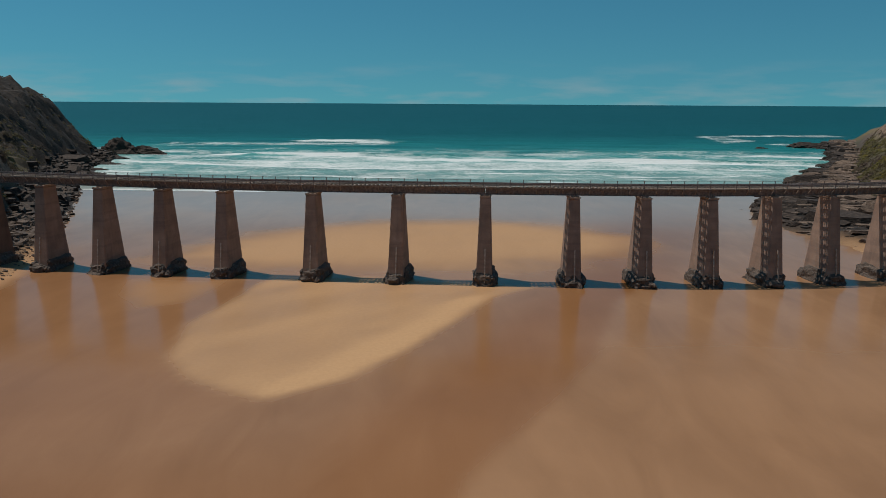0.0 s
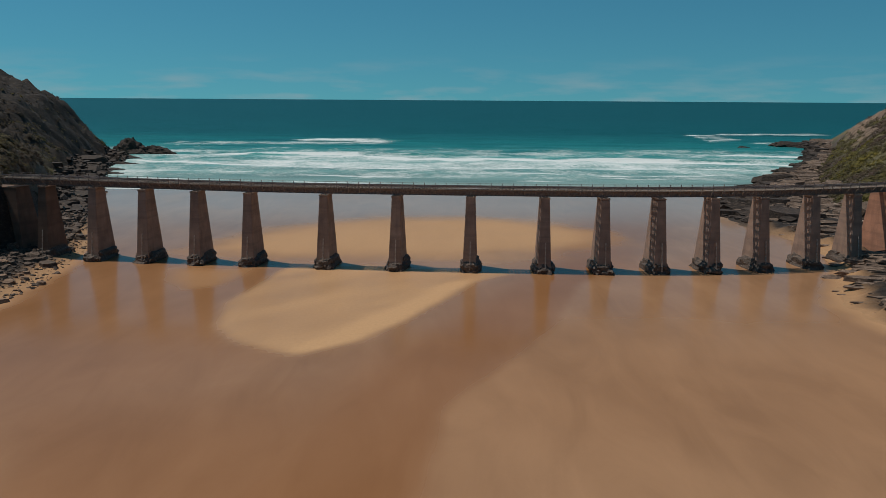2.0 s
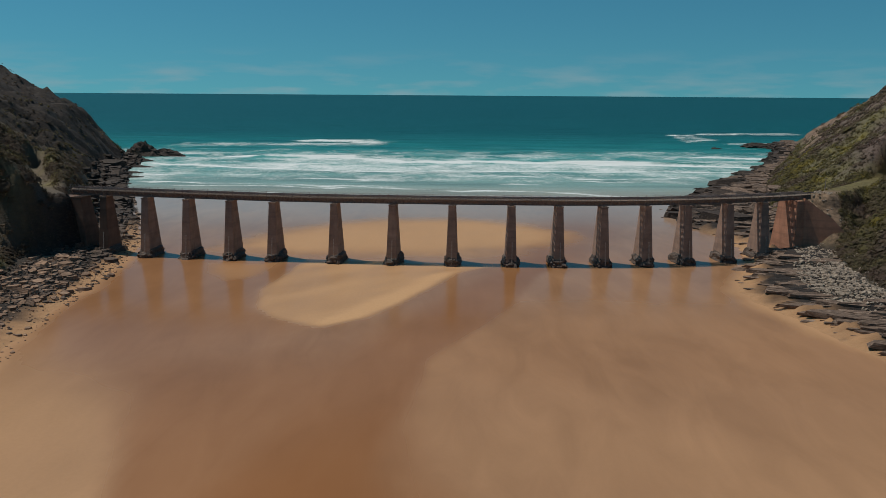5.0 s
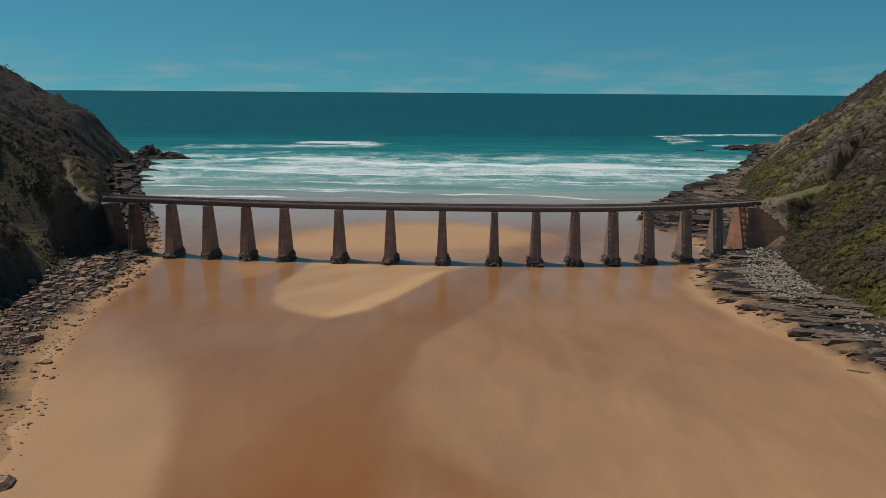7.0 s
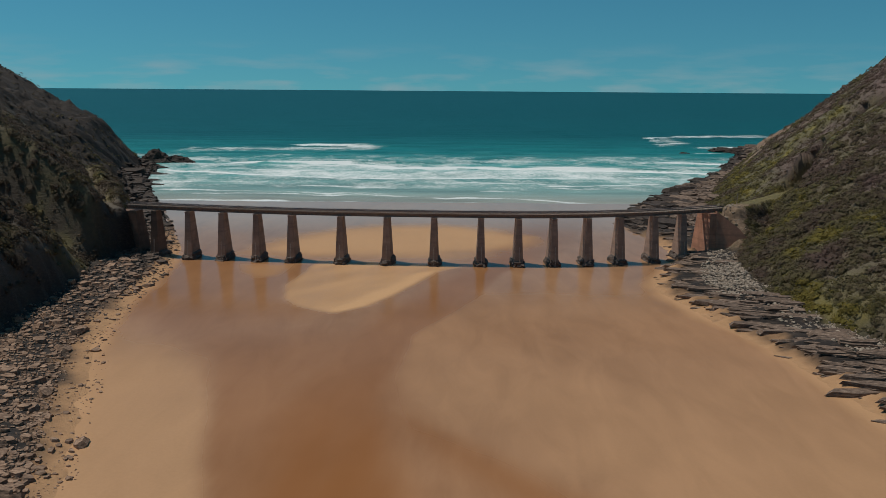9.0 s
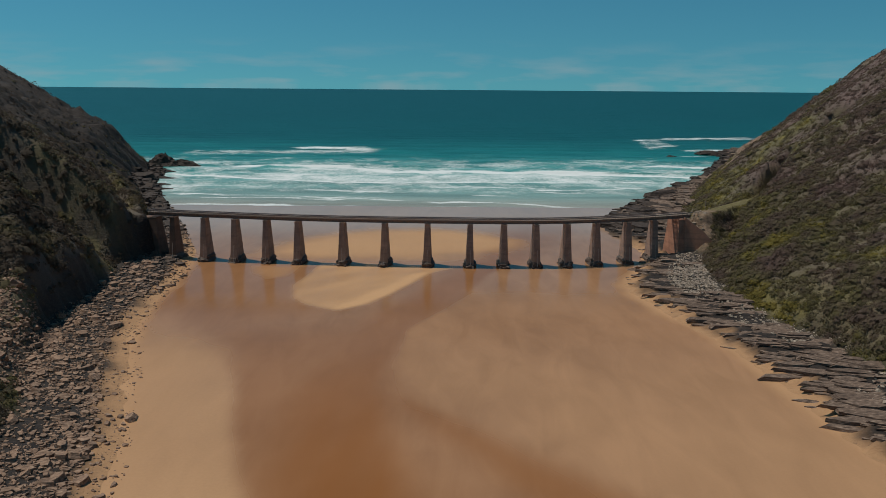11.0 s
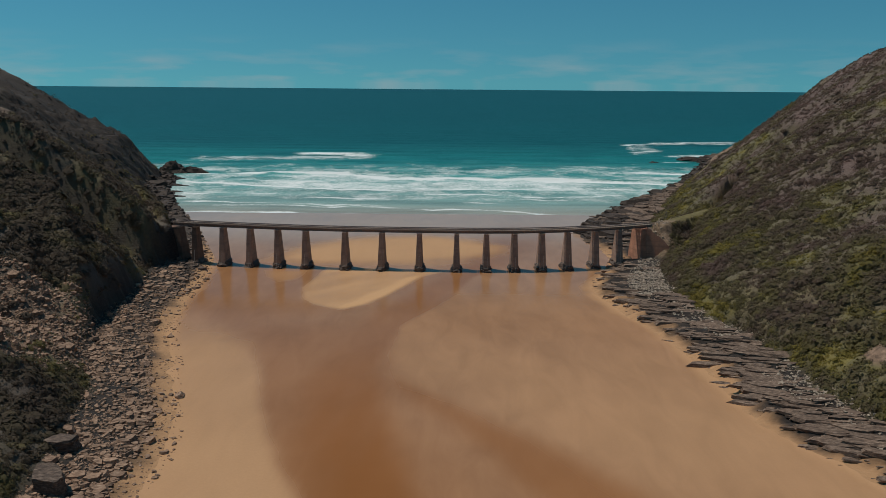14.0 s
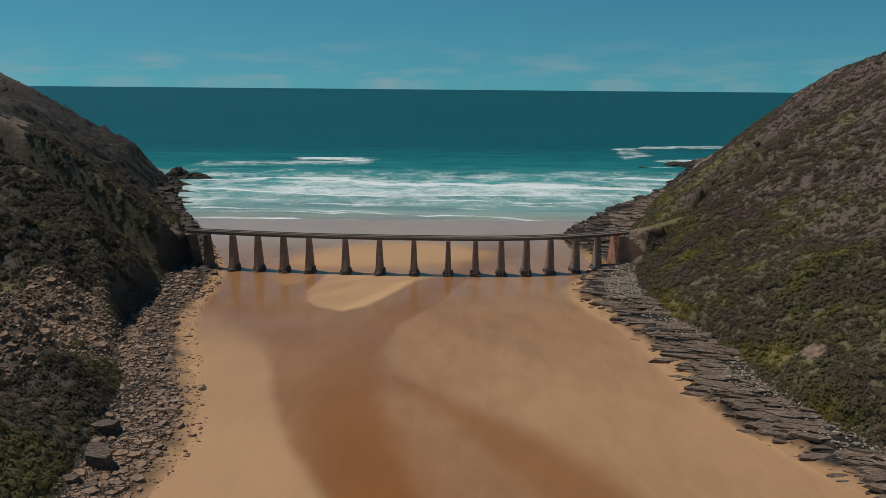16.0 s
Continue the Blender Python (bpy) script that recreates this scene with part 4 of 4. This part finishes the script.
def stones(side):
    rng = np.random.default_rng(4 + side)
    left = side < 0
    if left:
        shapes = [as_arrays(slab(k, (1.15, 0.75, 0.3), 5 + k % 3)) for k in range(12)]
        n = 38000
    else:
        shapes = [as_arrays(slab(40 + k, (3.1, 0.62, 0.2), 6 + k % 2)) for k in range(12)]
        n = 6500
    y = np.where(rng.random(n) < 0.14, rng.uniform(-250, -75, n), rng.uniform(-75, 250 if left else 330, n))
    shore = SHORE_L if left else SHORE_R
    xs, xv = along(shore, y, 1), along(shore, y, 2)
    u = rng.beta(1.1, 1.2, n) * (1.4 if left else 1.24) - (0.33 if left else 0.17)
    s = xs + u * (xv - xs)
    x = s * side
    z = bank(side, x, y)[0]
    zs = sand_level(x, y)
    keep = (z > zs - 0.5) & (z < 3.8) & (rng.random(n) < np.where(u < 0.1, 0.22, 1.0) * np.where(fbm(x * 0.09, y * 0.09, 151) < 0.42, 0.45, 1.0))
    zz = np.maximum(z, zs)
    size = np.exp(rng.normal(-1.36 if left else -0.4, 0.66, n)) * np.where(u < 0.05, 0.7, 1.0)
    size = np.minimum(size, 1.7 if left else 2.2) * np.where(left & (y > 85), 1.12, 1.0)
    if not left:
        keep &= ~((x > 93) & (y > 122) & (y < 162))
        keep &= ~((y > 84) & (y < 116) & (u > 0.45)) & (rng.random(n) < np.where(fbm(x * 0.06, y * 0.06, 152) < 0.45, 0.35, 0.85))
    turn = rng.normal(-0.3, 0.6, n) + math.pi * (rng.random(n) < 0.5) if left else rng.normal(-0.22, 0.13, n) + step(110, 160, y) * 0.3
    tilt = rng.normal(0.12, 0.26, n) if left else rng.normal(0.24, 0.12, n)
    places = np.stack([x, y, zz + size * (0.16 if left else 0.1), size, turn, tilt, rng.integers(0, len(shapes), n)], 1)[keep]
    near_part = (places[:, 1] > -45) & (places[:, 1] < 120)
    order = np.argsort(-places[:, 3] * near_part)
    single, rest = places[order[:280]], places[order[280:]]
    parent, mat = (GROUND_L, ROCK_L) if left else (GROUND_R, ROCK_R)
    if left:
        # stones at larger y, with a ragged border, take the darker rock colour
        dark_part = rest[:, 1] > 76 + 14 * rng.normal(size=len(rest))
        scatter("dark_shore_rocks", shapes, rest[dark_part], ROCK_DARK, "dark rocks below the bridge abutment", "rocks")
        rest = rest[~dark_part]
    scatter("shore_stones" if left else "shore_slabs", shapes, rest, mat, "field of grey-brown angular stones along the sand" if left else "dark layered shale slabs along the sand", "rocks")
    meshes = []
    for v, f in shapes:
        ob = mesh_object("boulder" if left else "slab", v, f, mat)
        meshes.append(ob.data)
        bpy.data.objects.remove(ob)
    for px, py, pz, ps, pa, pt, pk in single:
        o = new("boulder" if left else "slab", meshes[int(pk)])
        o.parent = parent
        o.matrix_world = Matrix.Translation((px, py, pz)) @ Matrix.Rotation(pa, 4, "Z") @ Matrix.Rotation(pt, 4, "X") @ Matrix.Diagonal((ps, ps, ps, 1))


def cobbles():
    rng = np.random.default_rng(9)
    shapes = [as_arrays(hull(80 + k, (0.5, 0.4, 0.3), 11)) for k in range(6)]
    n = 7400
    y = np.concatenate([rng.uniform(82, 118, 2400), rng.uniform(-60, 250, n - 2400)])
    u = np.concatenate([rng.uniform(0.42, 1.02, 2400), rng.uniform(0.5, 1.15, n - 2400)])
    x = along(SHORE_R, y, 1) * (1 - u) + along(SHORE_R, y, 2) * u
    z = bank(1, x, y)[0]
    heap = (y > 82) & (y < 118) | (fbm(x * 0.06, y * 0.06, 153) > 0.47)
    p = np.stack([x, y, z + 0.05, np.exp(rng.normal(-0.1, 0.3, n)), rng.uniform(0, 6.3, n), rng.normal(0, 0.4, n), rng.integers(0, 6, n)], 1)[heap]
    scatter("cobble_beach", shapes, p, PEBBLE, "pale grey cobbles heaped above the layered rocks", "cobbles")


def sea_rocks():
    """Dark rocks standing in the surf."""
    group = "rocks in the surf"
    for i, (x, y, sx, sy, sz, label) in enumerate((
            (-212, 448, 11, 6, 7.8, "dark jagged rock island off the headland"), (-197, 450, 11, 4, 4.0, "low dark rock beside the rock island"), (-222, 450, 6, 5, 4.0, "dark rock at the headland's foot"),
            (-200, 410, 9, 3, 1.6, "flat dark reef washed by surf"), (-184, 372, 8, 3, 1.2, "flat dark reef washed by surf"), (-178, 340, 9, 2.5, 1.1, "flat dark reef washed by surf"), (-165, 318, 7, 2.5, 1.0, "flat dark reef washed by surf"),
            (124, 288, 7, 2.0, 0.8, "long low black reef in the shallows"), (148, 320, 8, 3, 1.2, "long low black reef in the shallows"), (170, 354, 9, 4, 1.7, "black rock shelf in the surf"), (196, 392, 9, 5, 2.2, "black rock shelf in the surf"), (222, 440, 10, 5, 2.6, "black rock shelf in the surf"), (225, 560, 5, 3, 1.4, "lone black rock in the foam"), (272, 585, 16, 8, 3.4, "low dark point of rocks"))):
        bm = bmesh.new()
        bmesh.ops.create_icosphere(bm, subdivisions=4, radius=1.0)
        off = Vector((i * 7.7, 1.3 * i, 0))
        for v in bm.verts:
            q = v.co
            k = 1 + 0.6 * noise.ridged_multi_fractal(q * 0.9 + off, 1.0, 2.0, 5, 1.0, 2.0) * 0.45 - 0.3 + 0.12 * noise.noise(Vector((q.x * 3, q.y * 9, q.z * 8)) + off)
            crag = 0.75 + 0.5 * noise.ridged_multi_fractal(Vector((q.x * 2.6 + q.z, q.y * 2.6, q.z)) + off, 0.9, 2.1, 4, 1.0, 2.0) * 0.6
            v.co = Vector((q.x * sx * k, q.y * sy * k, q.z * sz * k * crag * (1.0 - 0.35 * q.x)))
        me = bpy.data.meshes.new("surf_rock")
        bm.to_mesh(me)
        bm.free()
        me.materials.append(ROCK_SEA)
        tagged(new("surf_rock", me), label, "rock", group).matrix_world = Matrix.Translation((x, y, -0.3))


def surf_shelf(side):
    """Broken black rock along the foot of the headlands."""
    rng = np.random.default_rng(60 + side)
    shapes = [as_arrays(slab(200 + k, (1.9, 0.8, 0.34), 6)) for k in range(8)]
    n = 3600
    y = rng.uniform(185, 452 if side < 0 else 610, n)
    shore = SHORE_L if side < 0 else SHORE_R
    xs, xv = along(shore, y, 1), along(shore, y, 2)
    u = rng.beta(1.0, 1.3, n) * 1.25 - 0.06
    x = side * (xs + u * (xv - xs))
    z = bank(side, x, y)[0]
    size = np.exp(rng.normal(-0.1 if side > 0 else -0.4, 0.5, n))
    ok = z < 7
    dark = u < (0.45 if side > 0 else 2.0) + 0.3 * rng.random(n)
    p = np.stack([x, y, np.maximum(z, -0.5) + 0.1 * size, size, rng.normal(-0.2, 0.4, n), rng.normal(0.2, 0.25, n), rng.integers(0, 8, n)], 1)
    scatter("surf_shelf_rocks", shapes, p[ok & dark], ROCK_SEA, "broken black rocks along the foot of the headland", "rocks")
    if side > 0:
        scatter("shelf_rocks", shapes, p[ok & ~dark], ROCK_R, "brown broken slabs on the rock platform above the surf", "rocks")


surf_shelf(-1)
surf_shelf(1)
def scree():
    rng = np.random.default_rng(71)
    shapes = [as_arrays(slab(300 + k, (0.5, 0.36, 0.2), 5)) for k in range(6)]
    n = 5200
    a, r = rng.uniform(0, 6.3, n), np.sqrt(rng.random(n)) * 1.1
    y, x = 10 + 34 * r * np.sin(a), -98 + 18 * r * np.cos(a)
    p = np.stack([x, y, bank(-1, x, y)[0] + 0.05, np.exp(rng.normal(-0.2, 0.5, n)), rng.uniform(0, 6.3, n), rng.normal(0.4, 0.3, n), rng.integers(0, 6, n)], 1)
    scatter("scree", shapes, p, ROCK_L, "brown broken stones on a bare slide of the hill", "scree")




def big_boulder(x, y, size, seed, label):
    """A great block of bedded rock, split along its layers."""
    bm = slab(seed, (1.0, 1.0, 1.0), 8)
    bmesh.ops.triangulate(bm, faces=bm.faces)
    bmesh.ops.subdivide_edges(bm, edges=bm.edges, cuts=5, use_grid_fill=True)
    for v in bm.verts:
        q = v.co.copy()
        step_out = 0.1 * noise.noise(Vector((0, 0, math.floor(q.z * 3.5) * 5.3 + seed)))
        k = 1 + 0.12 * noise.noise(q * 1.8 + Vector((seed, 0, 0))) + 0.06 * noise.noise(q * 6) + step_out
        v.co = Vector((q.x * k * size[0], q.y * k * size[1], (q.z + 0.06 * noise.noise(q * 4)) * size[2]))
    me = bpy.data.meshes.new("boulder")
    bm.to_mesh(me)
    bm.free()
    me.materials.append(ROCK_DARK)
    z = float(bank(-1, np.array([float(x)]), np.array([float(y)]))[0][0])
    ob = tagged(new("boulder", me), label, "boulder", "great boulders below the scrub")
    ob.matrix_world = Matrix.Translation((x, y, max(z, 0) + size[2] * 0.55)) @ Matrix.Rotation(-0.3 + 0.2 * seed, 4, "Z") @ Matrix.Rotation(0.12, 4, "X")


for place in ((-59.5, -46, (3.6, 2.6, 2.3), 1, "great dark layered boulder at the foot of the scrub"), (-64.5, -32, (3.6, 1.9, 1.4), 2, "tan flat-topped boulder among the bushes"), (-61.5, -54, (1.9, 1.3, 0.9), 3, "pale broken boulder beside the great dark one"), (-57, -55, (1.7, 1.2, 0.7), 4, "grey boulder half sunk in the stones")):
    big_boulder(*place)
scree()
stones(-1)
stones(1)
cobbles()
sea_rocks()


# ---- scrub ----
def bush_shape(seed, leaves, flat, core=1):
    """A low thicket: a dark lumpy heart under many sprays of leaves that stand off it and leave gaps."""
    r = np.random.default_rng(seed)
    off = Vector((seed * 3.1, 0, 0))
    lump = lambda q: 0.8 * (1 + 0.45 * noise.noise(q * 1.5 + off) + 0.5 * noise.noise(q * 3.2 + off))
    v, f = np.zeros((0, 3)), np.zeros((0, 3), int)
    if core:
        bm = bmesh.new()
        bmesh.ops.create_icosphere(bm, subdivisions=core, radius=1.0)
        bmesh.ops.delete(bm, geom=[q for q in bm.verts if q.co.z < -0.3], context="VERTS")
        for q in bm.verts:
            d = q.co.normalized()
            q.co = d * lump(d) * 0.84
            q.co.z = q.co.z * flat
        v, f = as_arrays(bm)
    d = r.normal(size=(leaves, 3))
    d[:, 2] = np.abs(d[:, 2]) * 1.1 + 0.05
    d /= np.linalg.norm(d, axis=1)[:, None]
    reach = np.array([lump(Vector(q)) for q in d]) * r.uniform(0.82, 1.2, leaves)
    c = d * reach[:, None]
    c[:, 2] = c[:, 2] * flat
    face = d + np.array([0, 0, 0.35]) + r.normal(size=(leaves, 3)) * 0.24
    face /= np.linalg.norm(face, axis=1)[:, None]
    a = np.cross(face, r.normal(size=(leaves, 3)))
    big = 1.0 if core else 1.6
    a *= (r.uniform(0.14, 0.3, leaves) * big / np.linalg.norm(a, axis=1))[:, None]
    b = np.cross(face, a) * r.uniform(0.5, 0.9, leaves)[:, None]
    lv = np.stack([c + a, c + b, c - a * 0.7 - b * 0.6], 1).reshape(-1, 3)
    lf = np.arange(leaves * 3).reshape(-1, 3) + len(v)
    return np.concatenate([v, lv]), np.concatenate([f, lf])


def scrub(side):
    rng = np.random.default_rng(20 + side)
    left = side < 0
    for layer in ("near", "far", "low"):
        low, far = layer == "low", layer == "far"
        n = 31000 if low else 8500 if far else 15000
        shapes = [bush_shape(100 + k + 50 * left, 9 if low else 18 if far else 36, 0.6 if left else 0.58, 0 if low else 1) for k in range(10)]
        y = rng.uniform(-62, 330, n) if low else rng.uniform(170, 470, n) if far else np.where(rng.random(n) < 0.03, rng.uniform(-255, -75, n), rng.uniform(-75, 190, n))
        xv = along(SHORE_L if left else SHORE_R, y, 2)
        top = along(HILL_L if left else HILL_R, y, 3)
        s = xv - (10 if left else 0) + rng.random(n) ** 1.25 * (np.minimum(top + (80 if far else 16), xv + 175) - xv)
        x = s * side
        z, rock, ds, dv, dl = bank(side, x, y)
        patch = fbm(x * 0.045, y * 0.045, 141 + side, 3)
        clump = fbm(x * 0.11, y * 0.11, 143 + side, 3)
        keep = ((dv > 1.0) | (left & (z > 4.5) & (y > 100) & (y < 200))) & ((rock < 0.7) | (left & (z > 4.5) & (rng.random(n) < np.where(y > 240, 0.85, 0.6)))) & (dl > (1.7 if left else 3.0))
        if not low:
            keep &= rng.random(n) < np.where(clump < 0.42, 0.6, 1.0)
        if left:
            # a stony slide with hardly a bush on it
            keep &= near(ROAD, x, y)[0] > 4.2
            keep &= ~((np.hypot((y - 10) / 34, (s - 98) / 18) < 1) & (rng.random(n) < 0.94))
        else:
            keep &= (np.hypot(x - 119, (y + 1) * 0.8) > 3) & (rng.random(n) > 0.9 * bare_rock(x, y, z))
        # tall thicket in the damp hollows and along the foot, low heath higher up
        tall = np.where(patch > 0.5, 1.15, 0.8) * np.interp(dv, (0, 30, 90), (1.2, 1.0, 0.74))
        size = np.exp(rng.normal(0.42, 0.4, n)) * tall * np.where(y > 240, 0.55 if left else 0.9, np.where(y < -78, 2.0, 1.0))
        if low:
            size = np.exp(rng.normal(-0.12, 0.33, n)) * np.where(left & (y > 240), 0.65, 1.0)
        size = np.minimum(np.minimum(np.minimum(size, 3.4), 0.9 + 0.35 * np.maximum(dv, 0)), np.maximum(0.7, 0.55 * (dl - 1.2)))
        p = np.stack([x, y, z - 0.05 * size, size, rng.uniform(0, 6.3, n), rng.normal(0, 0.12, n), rng.integers(0, len(shapes), n), (bank(side, x + 1.5, y)[0] - bank(side, x - 1.5, y)[0]) / 3, (bank(side, x, y + 1.5)[0] - bank(side, x, y - 1.5)[0]) / 3], 1)[keep]
        steep = np.hypot(p[:, 7], p[:, 8])
        p = p[(steep < 1.9) | (steep < 4.0) & (rng.random(len(p)) < 0.3)]
        p[:, 7:] = np.clip(p[:, 7:], -1.6, 1.6)
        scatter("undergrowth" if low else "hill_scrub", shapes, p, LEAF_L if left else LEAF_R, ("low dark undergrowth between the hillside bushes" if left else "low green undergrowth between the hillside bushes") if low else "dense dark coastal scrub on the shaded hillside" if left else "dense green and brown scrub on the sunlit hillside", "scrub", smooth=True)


scrub(-1)
scrub(1)


def signal_post():
    ob = thing("signal_post", "thin dark post with a crossarm beside the railway", "post", Matrix.Translation((113, 153.5, 16.4)))
    bm = bmesh.new()
    bmesh.ops.create_cone(bm, segments=10, radius1=0.13, radius2=0.09, depth=4.4, cap_ends=True, matrix=Matrix.Translation((0, 0, 2.2)))
    part("pole", bm, TIMBER, ob)
    bm = bmesh.new()
    add_box(bm, (1.0, 0.1, 0.14), (0, 0, 3.9))
    part("crossarm", bm, TIMBER, ob)


signal_post()


def hut():
    z = float(bank(-1, np.array([-217.0]), np.array([290.7]))[0][0])
    ob = thing("trackside_hut", "small white hut half hidden in the hillside scrub", "hut", Matrix.Translation((-217, 290.7, z + 0.3)) @ Matrix.Rotation(0.3, 4, "Z"))
    bm = bmesh.new()
    add_box(bm, (2.6, 2.0, 2.9), (0, 0, 0.65))
    part("wall", bm, WHITE, ob)
    bm = bmesh.new()
    solid(bm, [[(-1.5, -1.25, 2.1), (1.5, -1.25, 2.1), (1.5, 1.25, 2.1), (-1.5, 1.25, 2.1)], [(-1.5, -0.05, 2.75), (1.5, -0.05, 2.75), (1.5, 0.05, 2.75), (-1.5, 0.05, 2.75)]])
    part("roof", bm, GIRDER, ob, "rusty pitched roof")
    bm = bmesh.new()
    add_box(bm, (0.8, 0.06, 1.7), (0.4, -1.02, 0.9))
    part("door", bm, TIMBER, ob)


hut()
